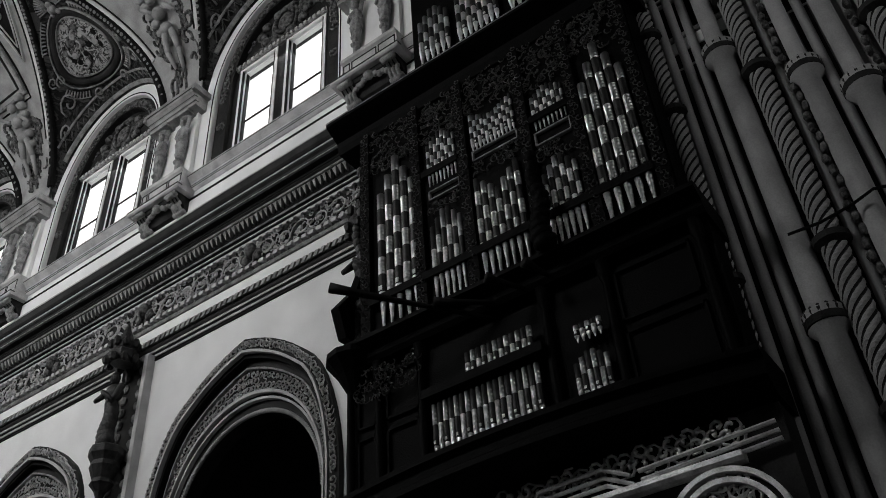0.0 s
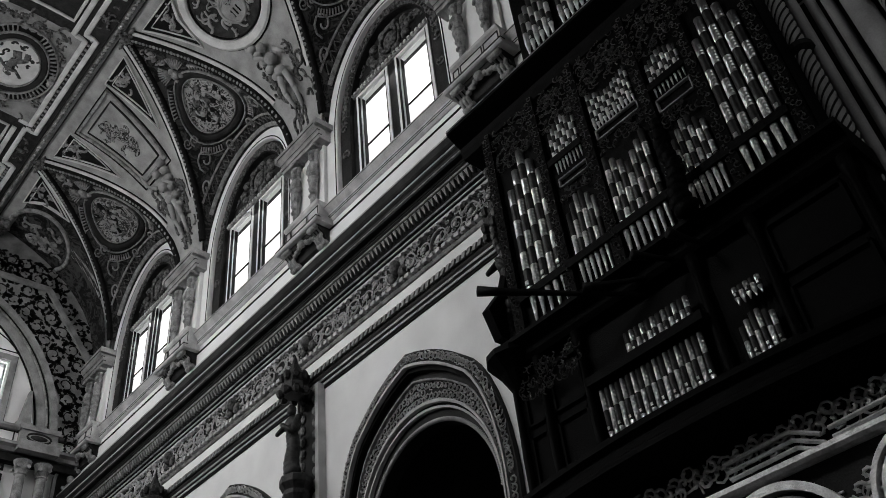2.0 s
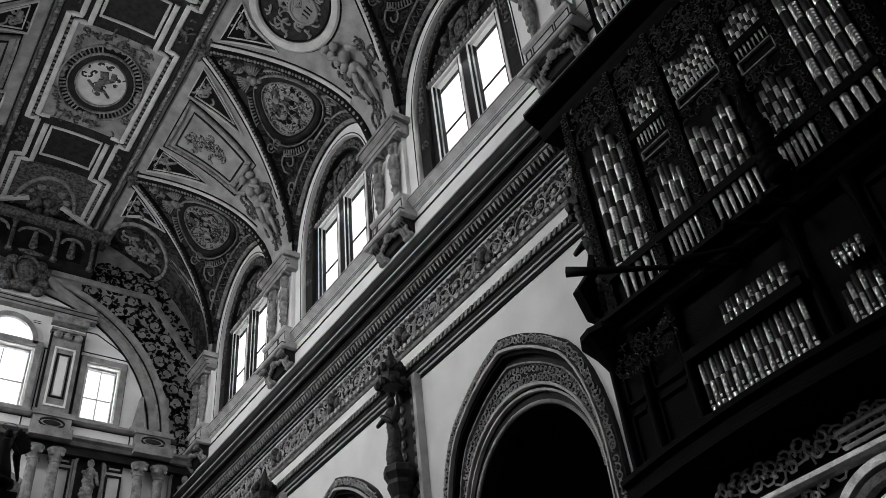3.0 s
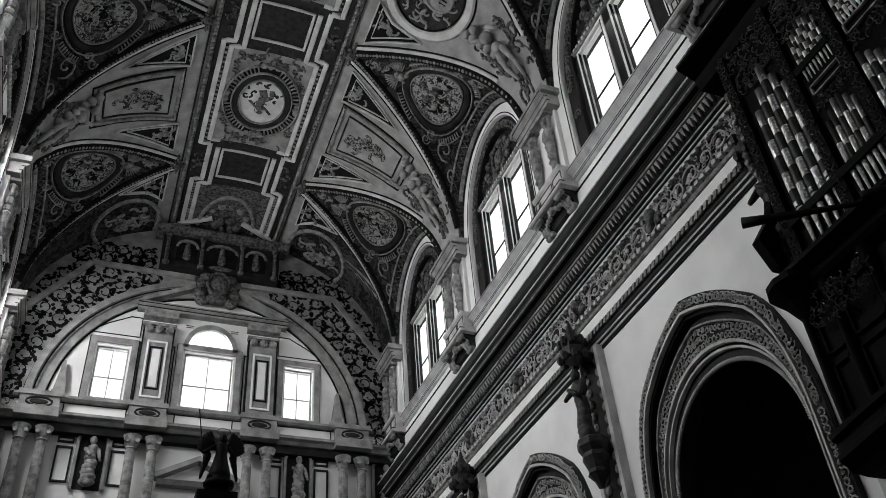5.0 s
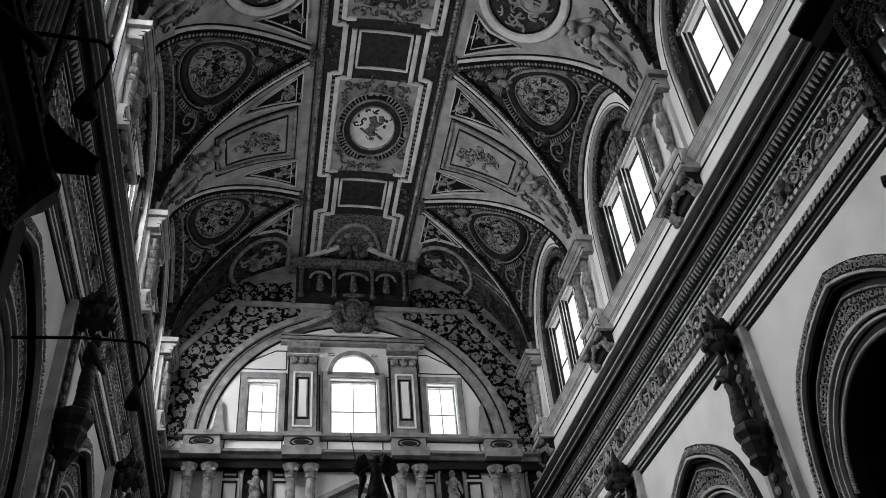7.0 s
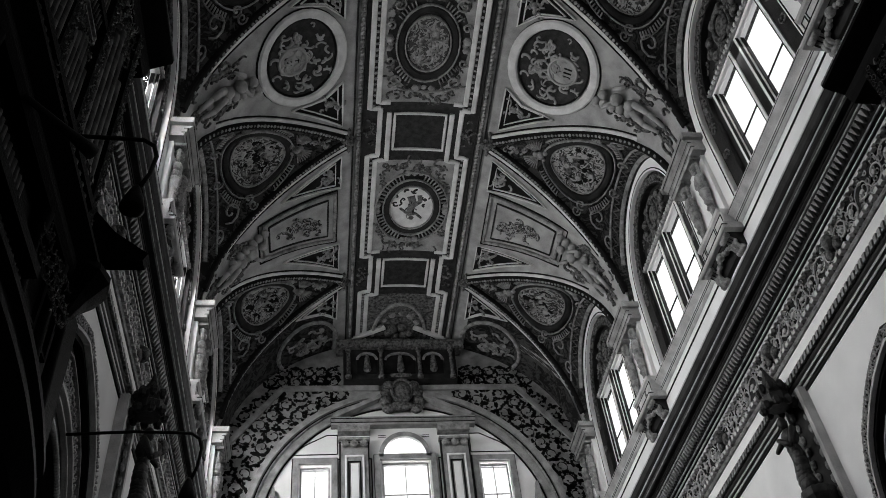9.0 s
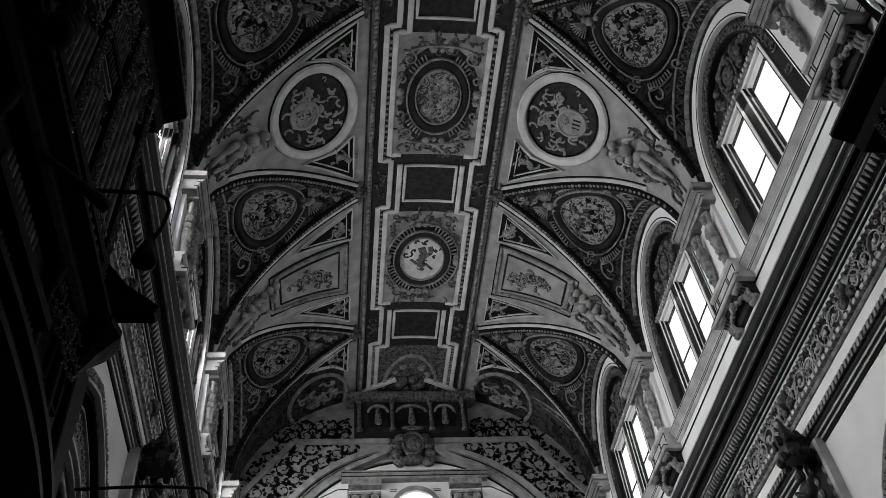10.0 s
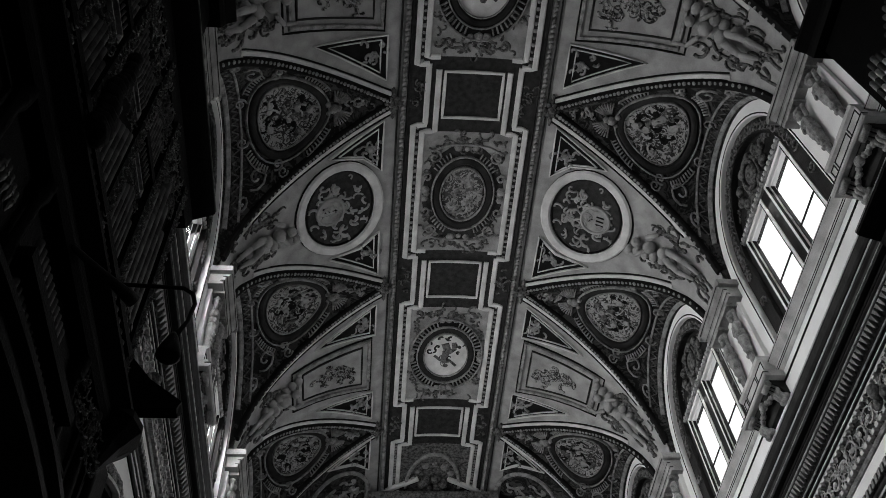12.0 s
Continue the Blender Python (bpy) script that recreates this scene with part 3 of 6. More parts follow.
def window(bay, clere):
    """A pair of tall lights with a carved mullion, lintel and lunette."""
    w = thing("window_clerestory", "tall twin-light window with white frames", "window", kind="structure")
    bm = bmesh.new()
    for a, b, c, d in ((-1.8, -1.56, 17.5, 21.0), (1.56, 1.8, 17.5, 21.0), (-0.16, 0.16, 17.5, 21.0)):
        extrude(bm, [(a, c), (b, c), (b, d), (a, d)], WALL + 0.27, WALL + 0.45, bay)
    part("carved_mullion", bm, CORNICE, w)
    bm = bmesh.new()
    extrude(bm, [(-1.8, 20.98), (1.8, 20.98), (1.8, 21.16), (-1.8, 21.16)], WALL + 0.2, WALL + 0.45, bay)
    part("lintel", bm, TRIM, w)
    bm = bmesh.new()
    for k in range(22):
        u = -1.72 + k * 0.16
        extrude(bm, [(u, 21.02), (u + 0.09, 21.02), (u + 0.09, 21.12), (u, 21.12)], WALL + 0.15, WALL + 0.22, bay)
    tagged(part("lintel_dentil", bm, STONE, w), kind="stuff")
    bm = bmesh.new()
    pts = [(-1.85, 21.1)] + [(u, z) for u, z in arch_pts(1.85, 19.9, 2.95, 24, 2.2) if z > 21.12] + [(1.85, 21.1)]
    extrude(bm, pts, WALL + 0.33, WALL + 0.6, bay)
    part("lunette", bm, CORNICE, w)
    bm = bmesh.new()
    for k in range(34):
        u = -1.5 + 3.0 * ((k * 0.618) % 1)
        z = 21.25 + (0.3 + 1.2 * (1 - (u / 1.7) ** 2)) * ((k * 0.377) % 1)
        curl(bm, Vector(bay(u, z, WALL + 0.31)), Vector((0, 1, 0)), Vector((0, 0, 1)), 0.17, k, 0.035, 1.2, 5)
    for r, d in ((0.62, 0.30), (0.46, 0.24)):
        tube(bm, [bay(r * 0.72 * math.cos(a), 21.98 + r * math.sin(a), WALL + d) for a in [k * math.pi / 10 for k in range(20)]], 0.06, 6, True)
    for k in range(10):
        a = k * math.pi / 5
        blob(bm, bay(0.85 * math.cos(a), 21.9 + 0.55 * math.sin(a), WALL + 0.28), (0.12, 0.2, 0.14), 6)
    blob(bm, bay(0, 21.98, WALL + 0.3), (0.1, 0.28, 0.36), 8)
    part("cartouche", bm, CARVED_DARK, w, smooth=True)
    for c in (-0.86, 0.86):
        bm = bmesh.new()
        for a, b, z0, z1, d0 in ((c - 0.7, c - 0.6, 17.5, 20.98, 0.24), (c + 0.6, c + 0.7, 17.5, 20.98, 0.24), (c - 0.6, c + 0.6, 20.88, 20.98, 0.24), (c - 0.6, c + 0.6, 17.5, 17.57, 0.3),
                                 (c - 0.6, c - 0.53, 17.57, 20.81, 0.33), (c + 0.53, c + 0.6, 17.57, 20.81, 0.33), (c - 0.6, c + 0.6, 20.81, 20.88, 0.33)):
            extrude(bm, [(a, z0), (b, z0), (b, z1), (a, z1)], WALL + d0, WALL + 0.44, bay)
        part("window_frame", bm, PLASTER, w)
        bm = bmesh.new()
        for e in (-1, 1):
            extrude(bm, [(c + e * 0.598 - 0.012, 17.57), (c + e * 0.598 + 0.012, 17.57), (c + e * 0.598 + 0.012, 20.9), (c + e * 0.598 - 0.012, 20.9)], WALL + 0.232, WALL + 0.3, bay)
            extrude(bm, [(c + e * 0.53 - 0.014, 17.57), (c + e * 0.53 + 0.014, 17.57), (c + e * 0.53 + 0.014, 20.82), (c + e * 0.53 - 0.014, 20.82)], WALL + 0.325, WALL + 0.42, bay)
        part("frame_outline", bm, INK, w)
        bm = bmesh.new()
        tube(bm, [bay(c - 0.55, 18.95, WALL + 0.38), bay(c + 0.55, 18.95, WALL + 0.38)], 0.028, 6)
        part("glazing_bar", bm, IRON, w)
        bm = bmesh.new()
        for z0, z1 in ((17.54, 18.94), (18.96, 20.84)):
            bm.faces.new([bm.verts.new(bay(u, z, WALL + 0.41)) for u, z in ((c - 0.56, z0), (c + 0.56, z0), (c + 0.56, z1), (c - 0.56, z1))])
        part("pane", bm, glass, w).visible_shadow = False


# ---- piers of the clerestory: console, pedestal, two herms, entablature block ----
def pier_order(s, y):
    ob = thing("pier_order", "stucco pedestal with twin herm figures under a capital block", "pilaster", "clerestory piers", kind="structure")
    put = lambda p, q, r: (s * p, y + r, q)
    bm = bmesh.new()
    extrude(bm, [(7.05, 16.72), (6.5, 16.72), (6.46, 16.75), (6.46, 16.81), (6.5, 16.84), (6.54, 16.88), (6.54, 16.93), (7.05, 16.93)], -0.94, 0.94, put)
    part("shelf", bm, STONE, ob)
    bm = bmesh.new()
    extrude(bm, [(6.6, 16.82), (6.452, 16.82), (6.452, 16.845), (6.6, 16.845)], -0.95, 0.95, put)
    part("shelf_line", bm, CORNICE, ob)
    bm = bmesh.new()
    extrude(bm, [(7.02, 16.3), (6.9, 16.34), (6.82, 16.5), (6.66, 16.62), (6.62, 16.72), (7.02, 16.72)], -0.78, 0.78, put)
    part("console_bed", bm, CORNICE, ob)
    for c in (-0.6, 0.6):
        bm = bmesh.new()
        pts = [put(6.62 + 0.13 * (1 - math.cos(t * 0.52)) + 0.1 * math.sin(t * 0.9), 16.68 - 0.055 * t, c) for t in range(9)]
        for off in (-0.1, 0, 0.1):
            tube(bm, [(p[0], p[1] + off, p[2]) for p in pts], 0.055, 6)
        for z, x in ((16.64, 6.58), (16.27, 6.9)):
            tube(bm, [put(x, z, c - 0.17), put(x, z, c + 0.17)], 0.075, 10)
        part("console", bm, TRIM, ob, smooth=True)
    bm = bmesh.new()
    blob(bm, put(6.66, 16.6, 0), (0.11, 0.13, 0.12), 8)
    for e in (-1, 1):
        for k in range(4):
            blob(bm, put(6.7 + 0.02 * k, 16.58 - 0.05 * (k % 2), e * (0.16 + 0.09 * k)), (0.07, 0.08, 0.09), 6)
    part("carved_mask", bm, TRIM, ob, smooth=True)
    bm = bmesh.new()
    extrude(bm, [(7.05, 16.93), (6.68, 16.93), (6.68, 17.46), (6.62, 17.5), (6.6, 17.58), (7.05, 17.58)], -0.78, 0.78, put)
    part("pedestal", bm, STONE, ob)
    for c, h in ((-0.5, 0.24), (0.14, 0.36), (0.64, 0.1)):
        bm = bmesh.new()
        for a, b, e, f in ((c - h, c + h, 16.98, 17.01), (c - h, c + h, 17.4, 17.43), (c - h, c - h + 0.03, 17.01, 17.4), (c + h - 0.03, c + h, 17.01, 17.4)):
            extrude(bm, [(6.668, e), (6.72, e), (6.72, f), (6.668, f)], a, b, put)
        part("pedestal_panel", bm, CORNICE, ob)
    bm = bmesh.new()
    extrude(bm, [(7.05, 17.58), (6.88, 17.58), (6.88, 19.85), (7.05, 19.85)], -0.74, 0.74, put)
    part("backing", bm, PLASTER, ob)
    for c in (-0.42, 0.42):
        bm = bmesh.new()
        x = 6.76
        lathe(bm, [(0.12, 17.58), (0.12, 17.66), (0.08, 17.7), (0.1, 18.1), (0.14, 18.5), (0.17, 18.62), (0.15, 18.68)], s * x, y + c, 0, 10)
        for k in range(5):
            blob(bm, put(x - 0.08, 18.0 + 0.13 * k, c + 0.03 * (-1) ** k), (0.06, 0.08, 0.07), 6)
        blob(bm, put(x, 18.82, c), (0.15, 0.19, 0.16), 8)
        blob(bm, put(x - 0.01, 19.1, c), (0.14, 0.18, 0.22), 8)
        blob(bm, put(x - 0.05, 19.44, c), (0.1, 0.1, 0.13), 8)
        limb(bm, put(x - 0.02, 19.25, c - 0.15), put(x - 0.04, 19.55, c - 0.22), 0.06, 0.05)
        limb(bm, put(x - 0.02, 19.25, c + 0.15), put(x - 0.08, 18.95, c + 0.17), 0.06, 0.05)
        blob(bm, put(x, 19.63, c), (0.14, 0.19, 0.07), 8)
        box(bm, s * (x - 0.18), s * (x + 0.14), y + c - 0.26, y + c + 0.26, 19.7, 19.8)
        part("herm_statue", bm, TRIM, ob, smooth=False)
    bm = bmesh.new()
    prof = [(7.05, 19.8), (6.62, 19.8), (6.62, 19.9), (6.58, 19.93), (6.58, 20.05), (6.52, 20.1), (6.46, 20.18), (6.46, 20.26), (6.42, 20.3), (6.42, 20.4), (7.05, 20.4)]
    extrude(bm, prof, -0.92, 0.92, put)
    for e in (-1, 1):
        extrude(bm, [(6.42 + 0.0, 20.2), (7.05, 20.2), (7.05, 20.4), (6.42, 20.4)], e * 0.92, e * 1.04, put)
    part("capital_block", bm, GREYSTONE, ob)
    for z, x in ((19.915, 6.6), (20.075, 6.55), (20.275, 6.44)):
        bm = bmesh.new()
        extrude(bm, [(x + 0.1, z), (x - 0.012, z), (x - 0.012, z + 0.025), (x + 0.1, z + 0.025)], -0.93, 0.93, put)
        part("capital_line", bm, CORNICE, ob)


# ---- carved pilasters with a saint on a bracket below each pier ----
def wall_pilaster(s, y):
    ob = thing("pilaster", "carved stone pilaster strip on the nave wall", "pilaster", "arcade pilasters", kind="structure")
    bm = bmesh.new()
    box(bm, s * (WALL - 0.2), s * WALL, y + 0.34, y + 0.46, 0, 12.28)
    box(bm, s * (WALL - 0.2), s * WALL, y - 0.46, y - 0.34, 0, 12.28)
    part("shaft_edge", bm, STONE, ob)
    bm = bmesh.new()
    box(bm, s * (WALL - 0.1), s * WALL, y - 0.34, y + 0.34, 0, 12.28)
    part("shaft", bm, CORNICE, ob)
    bm = bmesh.new()
    for k in range(26):
        z = 5.0 + k * 0.29
        for c in (-0.24, 0.24):
            blob(bm, (s * (WALL - 0.13), y + c, z), (0.06, 0.09, 0.11), 6)
    tagged(part("carved_rosette", bm, TRIM, ob), kind="stuff")
    saint = thing("saint_statue", "dark carved saint standing on a bracket under a canopy", "statue", "wall statues")
    x = 6.45
    bm = bmesh.new()
    for k in range(9):
        t = k / 8
        r = 0.22 - 0.07 * t
        blob(bm, (s * x, y + 0.04 * math.sin(k), 10.2 + t * 1.0), (r * 0.8, r, 0.2), 8)
    blob(bm, (s * x, y, 11.3), (0.17, 0.24, 0.22), 8)
    blob(bm, (s * (x - 0.03), y, 11.65), (0.11, 0.11, 0.15), 8)
    limb(bm, (s * x, y - 0.22, 11.4), (s * (x - 0.18), y - 0.24, 11.0), 0.08, 0.06)
    limb(bm, (s * (x - 0.18), y - 0.24, 11.0), (s * (x - 0.3), y - 0.05, 11.2), 0.06, 0.05)
    limb(bm, (s * x, y + 0.22, 11.4), (s * (x - 0.2), y + 0.3, 11.15), 0.08, 0.05)
    part("figure", bm, SAINT, saint, smooth=True)
    bm = bmesh.new()
    lathe(bm, [(0.06, 9.0), (0.12, 9.15), (0.24, 9.3), (0.2, 9.4), (0.3, 9.65), (0.28, 9.75), (0.36, 9.9), (0.36, 10.04), (0.28, 10.1)], s * 6.55, y, 0, 8)
    part("bracket", bm, SAINT, saint)
    bm = bmesh.new()
    lathe(bm, [(0.24, 12.05), (0.32, 12.1), (0.34, 12.28), (0.26, 12.34), (0.29, 12.5), (0.18, 12.66), (0.09, 12.85), (0.02, 13.1)], s * 6.5, y, 0, 8)
    for k in range(8):
        a = k * math.pi / 4 + 0.3
        blob(bm, (s * 6.5 + 0.32 * math.cos(a), y + 0.32 * math.sin(a), 12.08), (0.1, 0.1, 0.12), 6)
        blob(bm, (s * 6.5 + 0.27 * math.cos(a), y + 0.27 * math.sin(a), 12.5), (0.09, 0.09, 0.13), 6)
    part("canopy", bm, SAINT, saint)


for s, side in ((1, "east"), (-1, "west")):
    nave_side(s, side)
    for y in PIERS[1:]:
        pier_order(s, y)
    for y in PIERS[1:4]:
        wall_pilaster(s, y)


# ---- vault ----
def vault_shell():
    bm = bmesh.new()
    ys = []
    for yb in BAYS:
        ys += [yb + u for u in np.linspace(-3.41, 3.41, 33)]
    ys = [-11.0, -6.0] + sorted(set(round(float(y), 4) for y in ys)) + [END + 0.02]
    rows = []
    for y in ys:
        u = min(abs(y - yb) for yb in BAYS)
        lim = HALF
        if u < 2.6:
            v = (u / 2.6) ** (1 / 1.05)
            lim = groin(v)[0]
        row = []
        for k in range(41):
            a = math.asin(min(1, lim / HALF)) * (k / 20 - 1)
            row.append(bm.verts.new(vault_point(HALF * math.sin(a), y)))
        rows.append(row)
    for a, b in zip(rows, rows[1:]):
        for i in range(40):
            bm.faces.new((a[i], a[i + 1], b[i + 1], b[i]))
    v = part("vault", bm, BAND, smooth=True)
    return tagged(v, "painted and stuccoed barrel vault with lunettes", "vault", kind="structure")


vault = vault_shell()
for yb in BAYS:
    for s in (1, -1):
        bm = bmesh.new()
        grid = []
        for j in range(-16, 17):
            v = abs(j) / 16
            gx, gu = groin(v)
            u = gu * (1 if j >= 0 else -1)
            top = vault_point(gx, 0).z
            za = 19.9 + 3.6 * max(0.0, 1 - (abs(u) / 2.62) ** 2.2) ** (1 / 2.2)
            za = max(za, 19.95)
            row = []
            for k in range(9):
                t = k / 8
                row.append(bm.verts.new((s * (gx + (WALL + 0.01 - gx) * t), yb + u, top + (min(za, top) - top) * t + 0.25 * math.sin(math.pi * t) * (1 - v))))
            grid.append(row)
        for a, b in zip(grid, grid[1:]):
            for k in range(8):
                bm.faces.new((a[k], a[k + 1], b[k + 1], b[k]))
        part("lunette_vault", bm, FRESCO, vault, "dark frescoed lunette vault", smooth=True)
# unseen roof slabs, added only to keep daylight out
bm = bmesh.new()
box(bm, -11, 11, -11, END + 2, 28.4, 28.8)
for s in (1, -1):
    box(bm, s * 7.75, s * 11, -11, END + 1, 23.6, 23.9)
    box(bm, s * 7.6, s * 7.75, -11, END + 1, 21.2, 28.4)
tagged(part("roof", bm, SHADE), "unseen added roof that keeps daylight out", "roof", kind="structure")
bm = bmesh.new()
for s in (1, -1):
    box(bm, s * 7.0, s * 7.6, -11, BAYS[0] - 3.41, 12.4, 28.4)
tagged(part("wall_choir", bm, STONE), "plain upper wall", "wall", kind="structure")


def end_wall():
    w = thing("wall_end", "pale end wall with windows, columns and statue niches", "wall", kind="structure")
    put = lambda u, z, d: (u, d, z)
    bm = bmesh.new()
    for a, b, z0, z1 in ((-7.2, 7.2, 0, 17.45), (-7.2, -3.92, 17.45, 19.82), (3.92, 7.2, 17.45, 19.82), (-2.83, -0.88, 17.45, 19.82), (0.88, 2.83, 17.45, 19.82), (-7.2, -0.88, 19.82, 21.15), (0.88, 7.2, 19.82, 21.15), (-0.88, 0.88, 19.95, 20.15), (-7.2, 7.2, 21.15, 28.4)):
        box(bm, a, b, END, END + 0.4, z0, z1)
    pts = [(-0.88, 21.15)] + [(-0.88, 20.15)] + arch_pts(0.8, 20.15, 0.85, 20)[0:] + [(0.88, 20.15), (0.88, 21.15)]
    extrude(bm, pts[::-1], END, END + 0.4, put)
    part("wall", bm, PLASTER, w)
    for cx, hw, z0, z1 in ((-3.37, 0.9, 17.0, 21.0), (3.37, 0.9, 17.0, 21.0), (0, 1.2, 17.0, 22.4)):
        bm = bmesh.new()
        bm.faces.new([bm.verts.new((x, END + 1.5, z)) for x, z in ((cx - hw, z0), (cx + hw, z0), (cx + hw, z1), (cx - hw, z1))])
        tagged(part("sky_backdrop", bm, glow), "bright overcast sky outside a window", "sky", kind="structure")
    for cx, hw, z0, z1, bars in ((-3.37, 0.55, 17.45, 19.82, 2), (3.37, 0.55, 17.45, 19.82, 2), (0, 0.88, 17.45, 19.95, 2)):
        win = part("window_glazing", frame_box(cx, hw, z0, z1, END + 0.14, END + 0.26, 0.06), TRIM, w)
        bm = bmesh.new()
        box(bm, cx - 0.013, cx + 0.013, END + 0.18, END + 0.22, z0, z1)
        zz = z0 + (z1 - z0) * 0.48
        box(bm, cx - hw, cx + hw, END + 0.18, END + 0.22, zz - 0.013, zz + 0.013)
        part("glazing_bar", bm, TRIM, win)
        bm = bmesh.new()
        bm.faces.new([bm.verts.new((x, END + 0.24, z)) for x, z in ((cx - hw, z0), (cx + hw, z0), (cx + hw, z1), (cx - hw, z1))])
        part("pane", bm, glass, win).visible_shadow = False
    for cx, hw, z0, z1 in ((-3.37, 0.62, 17.4, 19.9), (3.37, 0.62, 17.4, 19.9), (0, 0.98, 17.4, 20.02)):
        part("window_surround", frame_box(cx, hw + 0.2, z0, z1 + 0.2, END - 0.12, END + 0.02, 0.22), GREYSTONE, w)
    bm = bmesh.new()
    arch_band(bm, put, arch_pts(1.0, 20.1, 1.1, 24), arch_pts(0.82, 20.1, 0.9, 24), END - 0.12, END + 0.02)
    part("window_arch", bm, GREYSTONE, w)
    # black painted outlines
    for cx, hw, z0, z1 in ((-3.37, 0.86, 17.42, 20.14), (3.37, 0.86, 17.42, 20.14), (0, 1.2, 17.42, 20.25), (-1.38, 0.12, 17.5, 20.1), (1.38, 0.12, 17.5, 20.1), (-2.5, 0.1, 17.5, 20.1), (2.5, 0.1, 17.5, 20.1)):
        part("outline", frame_box(cx, hw, z0, z1, END - 0.03, END + 0.01, 0.04), INK, w)
    for s in (1, -1):
        bm = bmesh.new()
        line = [(2.55, 20.3), (4.3, 20.3), (3.7, 20.75), (2.95, 21.15), (2.55, 21.15)]
        for (xa, za), (xb, zb) in zip(line, line[1:] + line[:1]):
            L = math.hypot(xb - xa, zb - za)
            nx, nz = -(zb - za) / L * 0.018, (xb - xa) / L * 0.018
            extrude(bm, [(s * (xa - nx), za - nz), (s * (xb - nx), zb - nz), (s * (xb + nx), zb + nz), (s * (xa + nx), za + nz)], END - 0.02, END + 0.01, put)
        part("outline", bm, INK, w)
        bm = bmesh.new()
        for b0, b1, z0, z1 in ((0.3, 0.3, 17.42, 17.56), (0.24, 0.24, 17.56, 17.66), (0.2, 0.04, 17.66, 18.85)):
            vs = box(bm, s * 4.85 - b0, s * 4.85 + b0, END - 0.25, END, z0, z1)
            for v in vs:
                if v.co.z > z1 - 0.01:
                    v.co.x = s * 4.85 + (b1 if v.co.x > s * 4.85 else -b1)
        part("obelisk", bm, GREYSTONE, w)
        bm = bmesh.new()
        for z in (21.1, 21.02):
            tube(bm, [(s * 0.98, END - 0.02, z), (s * 0.7, END - 0.02, z)], 0.015, 4)
        part("outline", bm, INK, w)
    for r, dep in ((6.0, 0.1), (5.69, 0.235), (5.3, 0.05)):
        bm = bmesh.new()
        arch_band(bm, put, arch_pts(r, 17.1, r, 48), arch_pts(r - 0.05, 17.1, r - 0.05, 48), END - dep, END + 0.02)
        part("outline", bm, INK, w)
    bm = bmesh.new()
    for z in (16.8, 17.2, 16.1):
        box(bm, -7.1, 7.1, END - 0.215, END - 0.19, z, z + 0.03)
    for x in (-3.6, 0.0, 3.6):
        for e in (-1.0, 1.0):
            box(bm, x + e - 0.02, x + e + 0.02, END - 0.215, END - 0.19, 16.8, 17.22)
    part("outline", bm, INK, w)
    # great arch
    for nm, mt, o, i, d in (("arch_moulding", GREYSTONE, 5.95, 5.72, 0.3), ("arch_moulding", TRIM, 5.72, 5.6, 0.22), ("arch_band", GREYSTONE, 5.6, 5.3, 0.14)):
        bm = bmesh.new()
        arch_band(bm, put, arch_pts(o, 17.1, o, 48), arch_pts(i, 17.1, i, 48), END - d, END + 0.02)
        part(nm, bm, mt, w)
    # painted field above and beside the arch
    bm = bmesh.new()
    a = arch_pts(5.93, 17.1, 5.93, 48)
    for (ua, za), (ub, zb) in zip(a, a[1:]):
        bm.faces.new([bm.verts.new(put(u, z, END - 0.05)) for u, z in ((ua, za), (ub, zb), (ub, 26.4), (ua, 26.4))])
    for s in (1, -1):
        bm.faces.new([bm.verts.new(put(s * u, z, END - 0.05)) for u, z in ((5.93, 17.1), (7.2, 17.1), (7.2, 26.4), (5.93, 26.4))])
    part("painted_field", bm, GREYSTONE, w)
    bm = bmesh.new()
    for s in (1, -1):
        rng = random.Random(5)
        for k in range(15):
            a = 0.1 + k * 0.098
            for j, rr in enumerate((6.38, 7.1, 7.8)):
                if j and (rr * math.cos(a) > 6.9 or (a > 0.9 and j > 1)):
                    continue
                x, z = (rr + 0.1 * rng.random()) * math.cos(a), 17.1 + rr * math.sin(a)
                if x < 6.9 and (x > 2.4 or z < 23.1):
                    scroll(bm, lambda u, q, d: (u, d, q), s * x, z, 0.34, k * 3 + j, END - 0.065)
        for x in (2.7, 3.2, 3.7, 4.2, 4.7, 5.2):
            for z in (23.65, 24.1):
                if vault_point(x, 0).z > z + 0.2:
                    scroll(bm, lambda u, q, d: (u, d, q), s * x, z, 0.28, int(x * 10 + z), END - 0.065)
        for z in (16.95, 17.3):
            scroll(bm, lambda u, q, d: (u, d, q), s * 6.4, z, 0.2, int(z * 10), END - 0.44)
    tagged(part("arabesque", bm, INK, w, "black painted acanthus scrolls"), kind="stuff")
    # flat band framing the field
    for s in (1, -1):
        bm = bmesh.new()
        line = [(0.9, 23.28), (4.7, 23.3), (6.9, 20.4)]
        for (xa, za), (xb, zb) in zip(line, line[1:]):
            L = math.hypot(xb - xa, zb - za)
            nx, nz = -(zb - za) / L * 0.11, (xb - xa) / L * 0.11
            extrude(bm, [(s * (xa - nx), za - nz), (s * (xb - nx), zb - nz), (s * (xb + nx), zb + nz), (s * (xa + nx), za + nz)], END - 0.16, END, put)
        part("field_border", bm, GREYSTONE, w)
